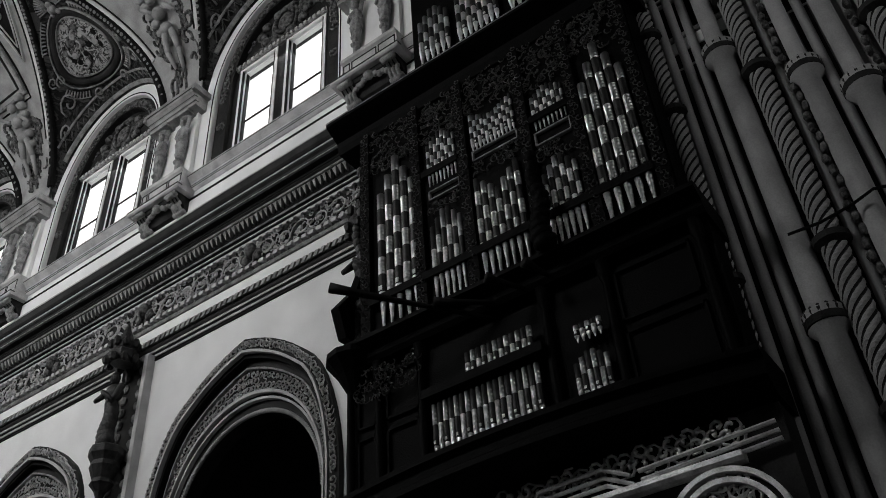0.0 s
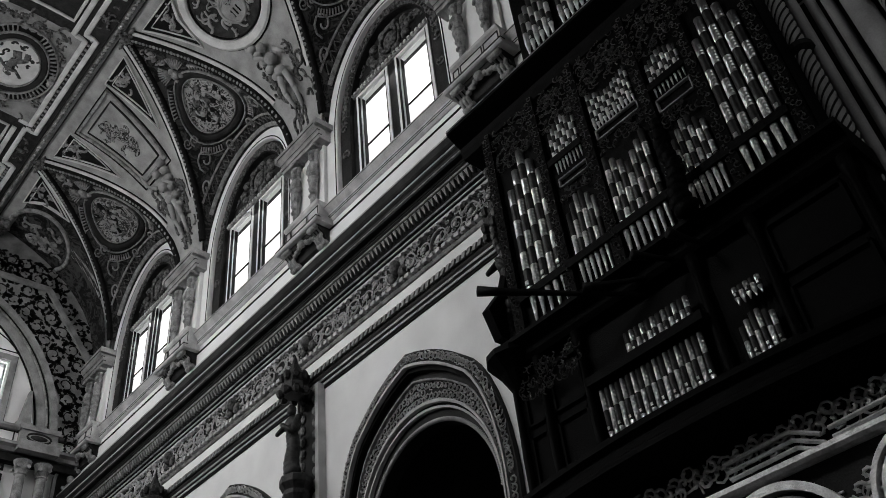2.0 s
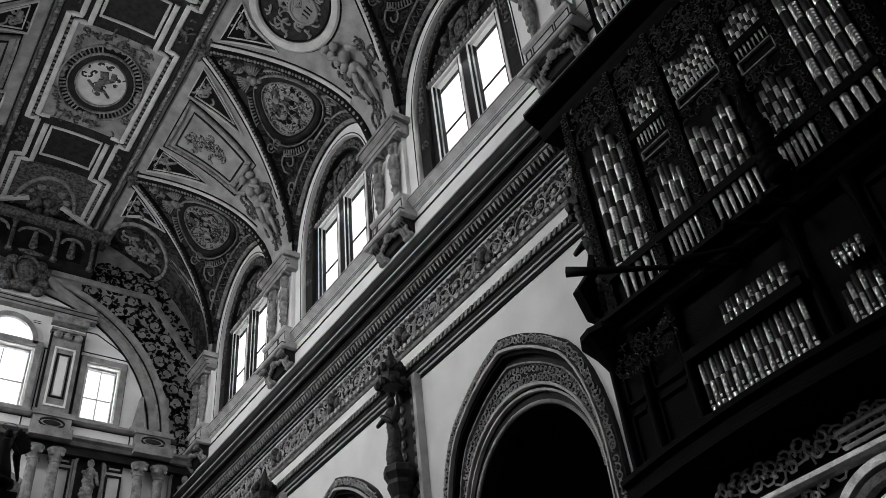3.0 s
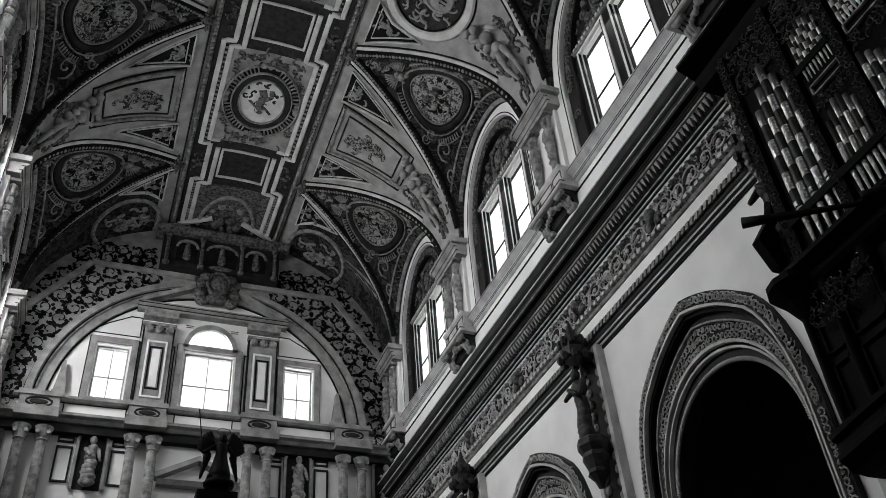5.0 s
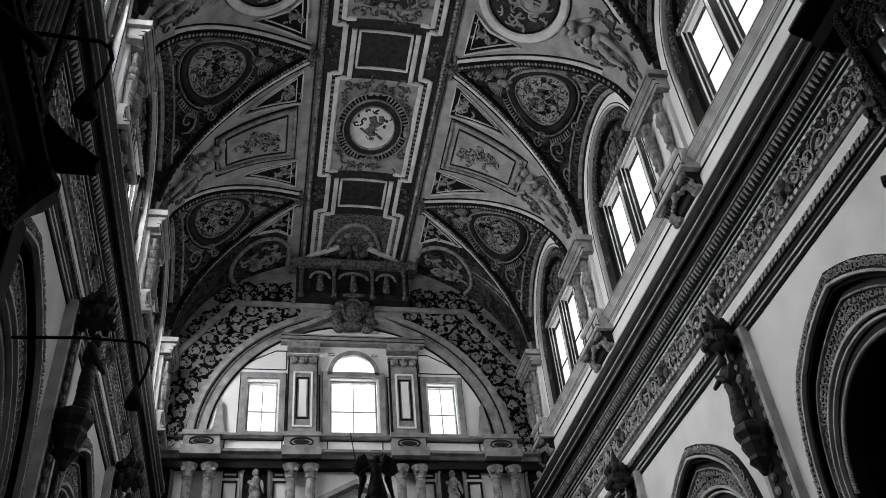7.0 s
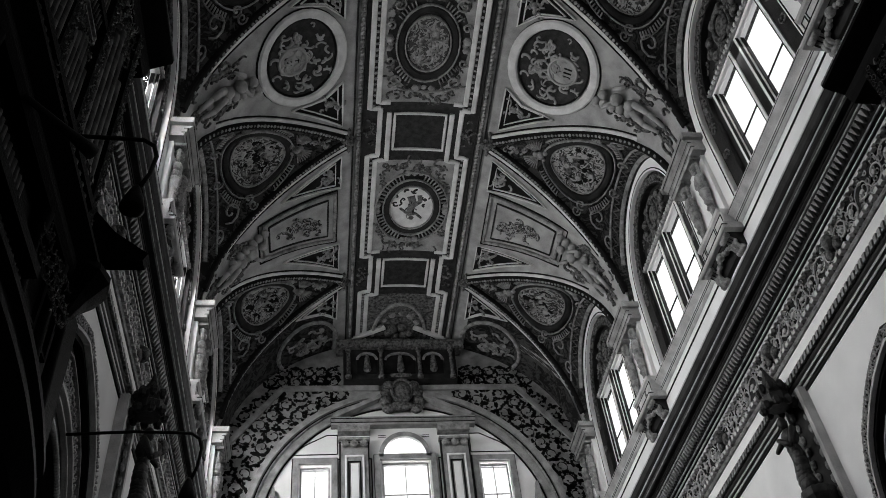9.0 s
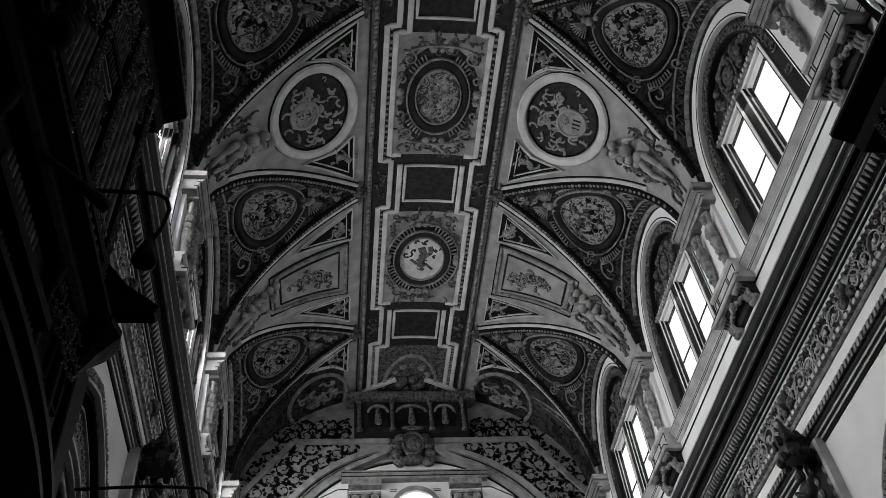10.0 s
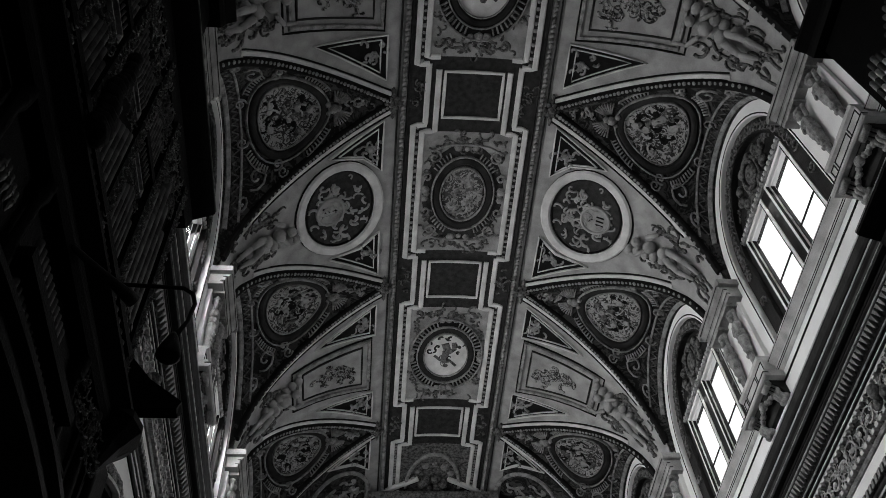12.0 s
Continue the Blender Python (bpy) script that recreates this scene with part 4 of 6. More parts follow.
    # pilasters between the windows with capitals, and the entablature over them
    for s in (1, -1):
        c = s * 1.92
        bm = bmesh.new()
        box(bm, c - 0.52, c + 0.52, END - 0.22, END + 0.01, 17.4, 20.75)
        part("pilaster_shaft", bm, GREYSTONE, w)
        part("pilaster_panel", frame_box(c, 0.36, 17.75, 20.1, END - 0.27, END - 0.21, 0.07), PLASTER, w)
        bm = bmesh.new()
        box(bm, c - 0.14, c + 0.14, END - 0.245, END - 0.21, 18.2, 19.75)
        part("pilaster_inlay", bm, PLASTER, w)
        part("outline", frame_box(c, 0.24, 18.1, 19.85, END - 0.262, END - 0.21, 0.05), INK, w)
        part("outline", frame_box(c, 0.56, 17.42, 20.7, END - 0.235, END - 0.0, 0.05), INK, w)
        bm = bmesh.new()
        box(bm, c - 0.6, c + 0.6, END - 0.32, END, 20.75, 20.85)
        for k in (-0.36, 0, 0.36):
            blob(bm, (c + k, END - 0.3, 20.58), (0.16, 0.1, 0.16), 8)
        box(bm, c - 0.62, c + 0.62, END - 0.36, END, 21.1, 21.4)
        part("pilaster_capital", bm, TRIM, w)
    bm = bmesh.new()
    extrude(bm, [(END, 21.42), (END - 0.3, 21.42), (END - 0.32, 21.54), (END - 0.42, 21.58), (END - 0.46, 21.68), (END, 21.72)], -2.8, 2.8, lambda p, q, r: (r, p, q))
    part("upper_cornice", bm, GREYSTONE, w)
    bm = bmesh.new()
    for z, d in ((21.5, 0.33), (21.6, 0.445)):
        box(bm, -2.81, 2.81, END - d, END - 0.1, z, z + 0.035)
    part("outline", bm, INK, w)
    bm = bmesh.new()
    for s in (1, -1):
        line = [(2.6, 21.72), (0.85, 22.6)]
        (xa, za), (xb, zb) = line
        extrude(bm, [(s * xa, za), (s * xb, zb), (s * xb, zb + 0.2), (s * (xa + 0.1), za + 0.12)], END - 0.42, END, put)
    part("broken_pediment", bm, GREYSTONE, w)
    bm = bmesh.new()
    blob(bm, (0, END - 0.25, 22.95), (0.5, 0.3, 0.55), 12)
    for s in (1, -1):
        for k in range(5):
            blob(bm, (s * (0.55 + 0.12 * math.sin(k * 1.3)), END - 0.25, 22.2 + 0.36 * k), (0.28, 0.2, 0.24), 8)
    blob(bm, (0, END - 0.32, 23.65), (0.7, 0.25, 0.2), 10)
    blob(bm, (0, END - 0.3, 22.25), (0.5, 0.22, 0.2), 10)
    tube(bm, [(0.42 * math.cos(a), END - 0.5, 22.9 + 0.5 * math.sin(a)) for a in [k * math.pi / 12 for k in range(24)]], 0.06, 6, True)
    part("cartouche", bm, CARVED_DARK, w, "dark carved cartouche", smooth=True)
    # attic with small niches under a broken pediment, close to the crown
    bm = bmesh.new()
    box(bm, -2.3, 2.3, END - 0.5, END, 23.45, 25.1)
    part("attic", bm, CORNICE, w)
    for x0, x1 in ((-1.75, -0.95), (-0.6, 0.6), (0.95, 1.75)):
        # Flat black plate in place of a recess, shade put into the colour.
        bm = bmesh.new()
        box(bm, x0, x1, END - 0.54, END - 0.49, 23.7, 24.6)
        part("attic_niche_shade", bm, INK, w)
        bm = bmesh.new()
        c = (x0 + x1) / 2
        for k in range(5):
            blob(bm, (c, END - 0.6, 23.85 + k * 0.13), (0.17 - 0.015 * k, 0.1, 0.13), 7)
        blob(bm, (c, END - 0.62, 24.52), (0.09, 0.09, 0.1), 7)
        part("niche_statue", bm, CARVED_DARK, w, smooth=True)
        bm = bmesh.new()
        hw = (x1 - x0) / 2
        arch_band(bm, lambda u, z, d, c=c: (c + u, d, z), arch_pts(hw + 0.05, 24.35, 0.42, 14), arch_pts(hw - 0.05, 24.35, 0.32, 14), END - 0.58, END - 0.5)
        part("niche_arch", bm, TRIM, w)
    for x in (-2.1, -0.78, 0.78, 2.1):
        bm = bmesh.new()
        lathe(bm, [(0.13, 23.45), (0.13, 23.55), (0.08, 23.6), (0.07, 24.72), (0.12, 24.8), (0.12, 24.95)], x, END - 0.6, 0, 10)
        part("attic_column", bm, CARVED_DARK, w, smooth=True)
    bm = bmesh.new()
    extrude(bm, [(END, 24.95), (END - 0.7, 24.95), (END - 0.72, 25.05), (END - 0.85, 25.12), (END - 0.85, 25.22), (END, 25.25)], -2.6, 2.6, lambda p, q, r: (r, p, q))
    part("attic_pediment", bm, CARVED_DARK, w)
    for mt, wd, off in ((WHITE, 0.2, 0.0), (INK, 0.12, 0.18)):
        bm = bmesh.new()
        for s in (1, -1):
            ribbon(bm, [(s * 2.5, 28.85 + off), (s * 0.6, 28.05 + off)], wd, 0.16 - off * 0.4, False, 6)
        part("raking_moulding", bm, mt, w)
    bm = bmesh.new()
    for k in range(7):
        blob(bm, vault_point(0.42 * math.cos(k), 28.3 + 0.3 * math.sin(k), 0.12), (0.22, 0.22, 0.2), 7)
    part("crest", bm, CARVED_DARK, w, smooth=True)
    # main entablature, plinths, lower order
    runs = [(GREYSTONE, [(END, 17.24), (END - 0.35, 17.24), (END - 0.42, 17.31), (END - 0.42, 17.39), (END, 17.42)]), (PLASTER, [(END, 16.81), (END - 0.2, 16.81), (END - 0.2, 17.24), (END, 17.24)]),
            (GREYSTONE, [(END, 16.42), (END - 0.4, 16.42), (END - 0.48, 16.52), (END - 0.62, 16.58), (END - 0.62, 16.68), (END, 16.78)]), (CORNICE, [(END, 16.12), (END - 0.3, 16.12), (END - 0.3, 16.40), (END, 16.40)])]
    for mt, prof in runs:
        bm = bmesh.new()
        extrude(bm, prof, -7.2, 7.2, lambda p, q, r: (r, p, q))
        part("entablature", bm, mt, w)
    for c in (-5.35, -1.92, 1.92, 5.35):
        bm = bmesh.new()
        box(bm, c - 0.62, c + 0.62, END - 0.5, END - 0.1, 16.78, 17.24)
        box(bm, c - 0.68, c + 0.68, END - 0.56, END - 0.1, 17.24, 17.42)
        box(bm, c - 0.68, c + 0.68, END - 0.74, END - 0.1, 16.42, 16.76)
        part("plinth", bm, GREYSTONE, w)
        bm = bmesh.new()
        tube(bm, [(c + 0.4 * math.cos(a), END - 0.51, 17.01 + 0.16 * math.sin(a)) for a in [k * math.pi / 10 for k in range(20)]], 0.035, 6, True)
        blob(bm, (c, END - 0.5, 17.01), (0.3, 0.04, 0.1), 10)
        part("plinth_oval", bm, CORNICE, w)
        for e in (-0.34, 0.34):
            bm = bmesh.new()
            lathe(bm, [(0.26, 11.0), (0.26, 11.2), (0.19, 11.3), (0.18, 13.5), (0.16, 15.62), (0.2, 15.66), (0.17, 15.7), (0.24, 15.96), (0.3, 16.12)], c + e, END - 0.42, 0, 14)
            for k in (-1, 1):
                tube(bm, [(c + e + k * 0.16, END - 0.66, 15.9), (c + e + k * 0.16, END - 0.2, 15.9)], 0.07, 8)
            part("column", bm, TRIM, w, smooth=False)
    for c in (-3.45, 3.45, -6.7, 6.7):
        bm = bmesh.new()
        r = 0.42
        arch_band(bm, put, [(-r - 0.1 + c, 14.3)] + [(u + c, z) for u, z in arch_pts(r + 0.1, 15.92, r + 0.1, 16)] + [(c + r + 0.1, 14.3)], [(-r + c, 14.3)] + [(u + c, z) for u, z in arch_pts(r, 15.92, r, 16)] + [(c + r, 14.3)], END - 0.14, END + 0.01)
        part("niche_frame", bm, GREYSTONE, w)
        # No hollow here: a flat plate with the recess's shade as its colour.
        bm = bmesh.new()
        extrude(bm, [(c - r, 14.3)] + [(u + c, z) for u, z in arch_pts(r, 15.92, r, 16)] + [(c + r, 14.3)], END - 0.02, END - 0.01, put)
        part("niche_shade", bm, CORNICE, w)
        bm = bmesh.new()
        for k in range(8):
            blob(bm, (c + 0.03 * math.sin(k * 2), END - 0.22, 14.5 + k * 0.165), (0.26 - 0.012 * k, 0.16, 0.17), 8)
        blob(bm, (c, END - 0.24, 15.95), (0.12, 0.12, 0.15), 8)
        limb(bm, (c - 0.2, END - 0.24, 15.62), (c - 0.05, END - 0.42, 15.35), 0.07, 0.05)
        limb(bm, (c + 0.2, END - 0.24, 15.62), (c + 0.3, END - 0.34, 15.2), 0.07, 0.05)
        part("niche_statue", bm, TRIM, w, smooth=True)
        if abs(c) < 5:
            for e in (-0.85, 0.85):
                part("wall_panel", frame_box(c + e, 0.26, 14.5, 15.75, END - 0.06, END + 0.01, 0.06), CORNICE, w)
                part("wall_panel", frame_box(c + e, 0.26, 15.88, 16.1, END - 0.06, END + 0.01, 0.06), CORNICE, w)
    bm = bmesh.new()
    extrude(bm, [(END, 14.6), (END - 0.3, 14.6), (END - 0.4, 14.75), (END, 14.8)], -1.3, 1.3, lambda p, q, r: (r, p, q))
    for s in (1, -1):
        extrude(bm, [(s * 1.35, 14.8), (0, 15.5), (0, 15.68), (s * 1.45, 14.94)], END - 0.4, END, put)
    part("pediment", bm, GREYSTONE, w)


def frame_box(c, hw, z0, z1, d0, d1, t):
    """A flat rectangular frame in the end wall's plane."""
    bm = bmesh.new()
    for a, b, e, f in ((c - hw, c - hw + t, z0, z1), (c + hw - t, c + hw, z0, z1), (c - hw + t, c + hw - t, z1 - t, z1), (c - hw + t, c + hw - t, z0, z0 + t)):
        box(bm, a, b, d0, d1, e, f)
    return bm


end_wall()


# ---- vault ornament ----
def severy(s, yb):
    """Underside of a lunette vault: (x, y) -> place and normal into the nave."""
    def at(x, y):
        u = y - yb
        v = min(1.0, (abs(u) / 2.6) ** (1 / 1.05))
        gx = groin(v)[0]
        top = vault_point(gx, 0).z
        za = min(max(19.9 + 3.6 * max(0.0, 1 - (abs(u) / 2.62) ** 2.2) ** (1 / 2.2), 19.95), top)
        t = (abs(x) - gx) / (WALL + 0.01 - gx)
        return Vector((x, y, top + (za - top) * t + 0.25 * math.sin(math.pi * t) * (1 - v)))

    def surf(x, y):
        e = 0.03
        a = (at(x + e, y) - at(x - e, y)).cross(at(x, y + e) - at(x, y - e)).normalized()
        return at(x, y), (a if a.z < 0 else -a)
    return surf


def lumps(bm, pts, r, surf=None, drop=0.04, flat=0.5):
    """Small modelled lumps on the vault."""
    for k, q in enumerate(pts):
        p, n = surf(*q) if surf else (vault_point(*q), (vault_point(*q, 1.0) - vault_point(*q)).normalized())
        rr = r * (0.8 + 0.4 * ((k * 7) % 5) / 4)
        blob(bm, p + n * drop, (rr, rr, rr * flat), 6, n.to_track_quat("Z", "Y").to_matrix().to_4x4())


def shield(s, yb, sv, parent, seed):
    """A pear-shaped painted medallion in a lunette vault, with a head, fans and fluted scroll bands."""
    ac = 5.3

    def at(q, w):
        return s * (ac + 0.93 * q * math.cos(w)), yb + 1.08 * q * math.sin(w) * (1.0 + 0.26 * math.cos(w))

    ring = lambda q, n=32: [at(q, 2 * math.pi * k / n) for k in range(n)]
    arc = lambda q, a, b, n=10: [at(q, a + (b - a) * k / n) for k in range(n + 1)]
    bm = bmesh.new()
    patch(bm, (s * ac, yb), [ring(f, 28) for f in (0.9, 0.6, 0.3)], 0.05, sv)
    part("medallion_field", bm, PAINTING, parent, "painted medallion with dark figures", smooth=True)
    bm = bmesh.new()
    ribbon(bm, ring(1.04), 0.22, 0.09, True, 1, sv)
    part("medallion_frame", bm, CORNICE, parent, smooth=True)
    bm = bmesh.new()
    ribbon(bm, ring(0.9), 0.045, 0.11, True, 1, sv)
    ribbon(bm, ring(1.2), 0.05, 0.1, True, 1, sv)
    part("medallion_moulding", bm, TRIM, parent, smooth=True)
    # painted figures as plain dark and pale shapes
    rng = random.Random(seed)
    for mt, n, lift in ((INK, 14, 0.055), (CARVED_DARK, 10, 0.065), (BAND, 7, 0.075)):
        bm = bmesh.new()
        for k in range(n):
            w, q = rng.random() * 6.28, 0.66 * rng.random() ** 0.6
            o = at(q, w)
            lumps(bm, [o], 0.09 + 0.08 * rng.random(), sv, lift, 0.15)
            d = rng.random() * 6.28
            pts = [(o[0] + 0.06 * t * math.cos(d + 0.35 * t), o[1] + 0.06 * t * math.sin(d + 0.35 * t)) for t in range(5)]
            ribbon(bm, pts, 0.07, lift + 0.02, False, 1, sv)
        part("painted_figures", bm, mt, parent, smooth=True)
    # fluted scroll bands beside the frame
    dark, pale = bmesh.new(), bmesh.new()
    for e in (1, -1):
        for a0, a1 in ((0.5, 1.1), (1.95, 2.6)):
            rows = [arc(q, e * a0, e * a1) for q in (1.25, 1.43)]
            for k in range(10):
                quad = [rows[0][k], rows[0][k + 1], rows[1][k + 1], rows[1][k]]
                dark.faces.new([dark.verts.new(sv(*p)[0] + sv(*p)[1] * 0.03) for p in quad])
            for k in range(9):
                w = e * (a0 + (a1 - a0) * (k + 0.5) / 9)
                ribbon(pale, [at(1.27, w), at(1.41, w)], 0.05, 0.06, False, 1, sv)
            ribbon(pale, rows[1], 0.04, 0.07, False, 1, sv)
        for w0, r0 in ((0.32, 0.17), (1.45, 0.15)):
            o = at(1.4, e * w0)
            ribbon(pale, [(o[0] + r0 * (1 - t / 13) * math.cos(t * 0.8), o[1] + e * r0 * (1 - t / 13) * math.sin(t * 0.8)) for t in range(11)], 0.05, 0.08, False, 1, sv)
        # fan of feathers beside the head
        for k in range(8):
            w = 0.35 + k * 0.17
            ribbon(pale, [(s * (4.05 - 0.14 * math.cos(w)), yb + e * (0.06 + 0.14 * math.sin(w))), (s * (4.05 - 0.5 * math.cos(w)), yb + e * (0.06 + 0.5 * math.sin(w)))], 0.045, 0.06, False, 1, sv)
        # foliage in the corners by the pier
        for c, r in (((6.15, 1.55), 0.3), ((6.5, 2.0), 0.16), ((5.6, 1.35), 0.16)):
            ribbon(pale, [(s * (c[0] + r * (1 - t / 14) * math.cos(1 + t * 0.7)), yb + e * (c[1] + r * (1 - t / 14) * math.sin(1 + t * 0.7))) for t in range(12)], 0.06, 0.06, False, 1, sv)
    lumps(pale, [(s * 4.1, yb)], 0.2, sv, 0.1, 0.8)
    lumps(pale, [(s * 4.24, yb + 0.14), (s * 4.24, yb - 0.14), (s * 3.96, yb)], 0.1, sv, 0.08, 0.8)
    scribble(pale, (s * 3.3, yb), 0.4, 0.1, 12, sv, seed + 5, 0.05, 0.26)
    part("fluting_ground", dark, INK, parent)
    part("strapwork", pale, TRIM, parent, "worn stucco strapwork and head", smooth=True)


def putto(s, y, lean, parent):
    """A reclining stucco figure above a pier, one plain mesh."""
    bm = bmesh.new()
    at = lambda x, dy, d: vault_point(s * x, y + dy, d)
    blob(bm, at(5.35, 0.1 * lean, 0.2), (0.15, 0.15, 0.17), 10)
    blob(bm, at(5.68, 0.05 * lean, 0.18), (0.2, 0.21, 0.19), 10)
    blob(bm, at(6.0, 0.0, 0.18), (0.18, 0.2, 0.18), 10)
    limb(bm, at(6.1, 0.14, 0.18), at(6.4, 0.22, 0.22), 0.117, 0.086)
    limb(bm, at(6.4, 0.22, 0.22), at(6.62, 0.12, 0.16), 0.086, 0.055)
    limb(bm, at(6.1, -0.14, 0.18), at(6.42, -0.2, 0.2), 0.117, 0.086)
    limb(bm, at(6.42, -0.2, 0.2), at(6.66, -0.16, 0.14), 0.086, 0.055)
    limb(bm, at(5.58, 0.26, 0.2), at(5.4, 0.55, 0.18), 0.078, 0.062)
    limb(bm, at(5.4, 0.55, 0.18), at(5.1, 0.6, 0.14), 0.062, 0.047)
    limb(bm, at(5.58, -0.26, 0.2), at(5.8, -0.5, 0.2), 0.078, 0.062)
    for k in range(6):
        blob(bm, at(5.2 + 0.2 * k, lean * (0.5 - 0.06 * k), 0.1), (0.16, 0.2, 0.12), 7)
    part("stucco_figure", bm, BAND, parent, smooth=True)


SHIFT = -0.2
# the dark middle strip with its stepped borders
for s in (1, -1):
    bm = bmesh.new()
    for k in range(170):
        y = 3.0 + k * 0.153
        p = vault_point(s * 2.06, y, 0.06)
        blob(bm, p, (0.06, 0.1, 0.07), 6, Matrix.Rotation(0.7, 4, "Z"))
    tagged(part("cable_moulding", bm, TRIM, vault, smooth=True), kind="stuff")
    bm = bmesh.new()
    ribbon(bm, [(s * 2.22, 2.5), (s * 2.22, END - 0.1)], 0.05, 0.07, False, 40)
    ribbon(bm, [(s * 1.93, 2.5), (s * 1.93, END - 0.1)], 0.05, 0.07, False, 40)
    part("strip_fillet", bm, CORNICE, vault)
bm = bmesh.new()
for k in range(14):
    for j in range(60):
        x0, x1, y0, y1 = -1.92 + 3.84 * k / 14, -1.92 + 3.84 * (k + 1) / 14, 2.5 + j * 0.443, 2.5 + (j + 1) * 0.443
        bm.faces.new([bm.verts.new(vault_point(x, y, 0.012)) for x, y in ((x0, y0), (x1, y0), (x1, y1), (x0, y1))])
part("middle_strip", bm, COFFER, vault, "dark painted middle strip")
for i, yb in enumerate(BAYS):
    c = yb + SHIFT
    a, b = c + 0.98, c + 6.82 - 0.98
    b = min(b, END + 0.4)
    for s in (1, -1):
        bm = bmesh.new()
        ribbon(bm, [(s * 1.36, c - 0.98), (s * 1.36, c + 0.72), (s * 1.36, a), (s * 1.72, a), (s * 1.72, b), (s * 1.36, b)], 0.17, 0.08, False, 3)
        ribbon(bm, [(s * 1.05, c - 0.8), (s * 1.05, a + 0.22), (s * 1.44, a + 0.22), (s * 1.44, b - 0.22), (s * 1.05, b - 0.22)], 0.17, 0.08, False, 3)
        part("stepped_border", bm, WHITE, vault)
        bm = bmesh.new()
        lumps(bm, [(s * 1.58, a + 0.1 + k * (b - a - 0.2) / 22) for k in range(23)], 0.06)
        tagged(part("border_bead", bm, TRIM, vault), kind="stuff")
        bm = bmesh.new()
        scribble(bm, (s * 1.64, c), 0.16, 0.55, 14, None, int(c * 10) + s, 0.05, 0.24)
        part("border_rosette", bm, CARVED_DARK, vault)
    bm = bmesh.new()
    sq = [(-0.86, c - 0.74), (0.86, c - 0.74), (0.86, c + 0.74), (-0.86, c + 0.74)]
    ribbon(bm, sq, 0.1, 0.07, True, 4)
    part("coffer_frame", bm, WHITE, vault)
    # large panel with an oval or round medallion
    p = yb + 3.41 + SHIFT
    if p + 2 < END + 0.8:
        bm = bmesh.new()
        filled(bm, [(-1.36, p - 2.2), (1.36, p - 2.2), (1.36, p + 2.2), (-1.36, p + 2.2)], 0.03)
        part("panel_field", bm, GREYSTONE, vault)
        if i % 2:
            bm = bmesh.new()
            patch(bm, (0, p), [ellipse(0, p, 1.3 * f, 1.8 * f, 32) for f in (1, 0.7, 0.35)], 0.04)
            part("strapwork_ground", bm, COFFER, vault)
            bm = bmesh.new()
            patch(bm, (0, p), [ellipse(0, p, 0.66 * f, 0.95 * f, 28) for f in (1, 0.66, 0.33)], 0.055)
            part("medallion_field", bm, STUCCO, vault)
            bm = bmesh.new()
            ribbon(bm, ellipse(0, p, 0.86, 1.2, 32), 0.24, 0.1, True, 1)
            part("medallion_frame", bm, CORNICE, vault)
            bm = bmesh.new()
            for q in (0.72, 1.0):
                ribbon(bm, ellipse(0, p, q, q * 1.36, 32), 0.05, 0.14, True, 1)
            for e in (1, -1):
                for f in (1, -1):
                    for w, r, o in ((0.85, 0.26, (0.98, 1.34)), (0.3, 0.16, (1.18, 0.62))):
                        ribbon(bm, [(e * (o[0] + r * (1 - t / 13) * math.cos(w + t * 0.75)), p + f * (o[1] + r * (1 - t / 13) * math.sin(w + t * 0.75))) for t in range(11)], 0.06, 0.11, False, 1)
                    for k in range(6):
                        a = 0.62 + 0.1 * k
                        ribbon(bm, [(e * 1.02 * math.cos(a), p + f * 1.4 * math.sin(a)), (e * 1.2 * math.cos(a), p + f * 1.62 * math.sin(a))], 0.05, 0.08, False, 1)
                lumps(bm, [(e * 1.16, p), (e * 1.22, p + 0.16), (e * 1.22, p - 0.16)], 0.14)
                ribbon(bm, [(0.95 * math.cos(math.pi * t / 12), p + e * (1.55 + 0.22 * math.sin(math.pi * t / 12))) for t in range(13)], 0.07, 0.1)
                lumps(bm, [(0.0, p + e * 1.62), (0.26, p + e * 1.66), (-0.26, p + e * 1.66)], 0.13)
            part("strapwork", bm, TRIM, vault, smooth=True)
            bm = bmesh.new()
            scribble(bm, (0, p), 0.4, 0.62, 30, None, int(p), 0.09, 0.36)
            lumps(bm, [(0.05, p + 0.3), (-0.2, p - 0.1), (0.2, p - 0.35)], 0.13)
            part("medallion_relief", bm, TRIM, vault, smooth=True)
        else:
            bm = bmesh.new()
            patch(bm, (0, p), [ellipse(0, p, 1.34 * f, 1.68 * f, 32) for f in (1, 0.7, 0.35)], 0.04)
            part("fluted_ground", bm, INK, vault)
            bm = bmesh.new()
            for k in range(56):
                a = k * math.pi / 28
                if abs(math.sin(a)) < 0.96 and abs(math.cos(a)) < 0.985:
                    ribbon(bm, [(1.09 * math.cos(a), p + 1.38 * math.sin(a)), (1.28 * math.cos(a), p + 1.6 * math.sin(a))], 0.055, 0.08, False, 1)
            tagged(part("flute", bm, TRIM, vault), kind="stuff")
            bm = bmesh.new()
            ribbon(bm, ellipse(0, p, 0.92, 1.18, 36), 0.22, 0.1, True, 1)
            part("medallion_frame", bm, CORNICE, vault)
            bm = bmesh.new()
            for q in (0.8, 1.05, 1.32):
                ribbon(bm, ellipse(0, p, q, q * 1.27, 36), 0.045, 0.13, True, 1)
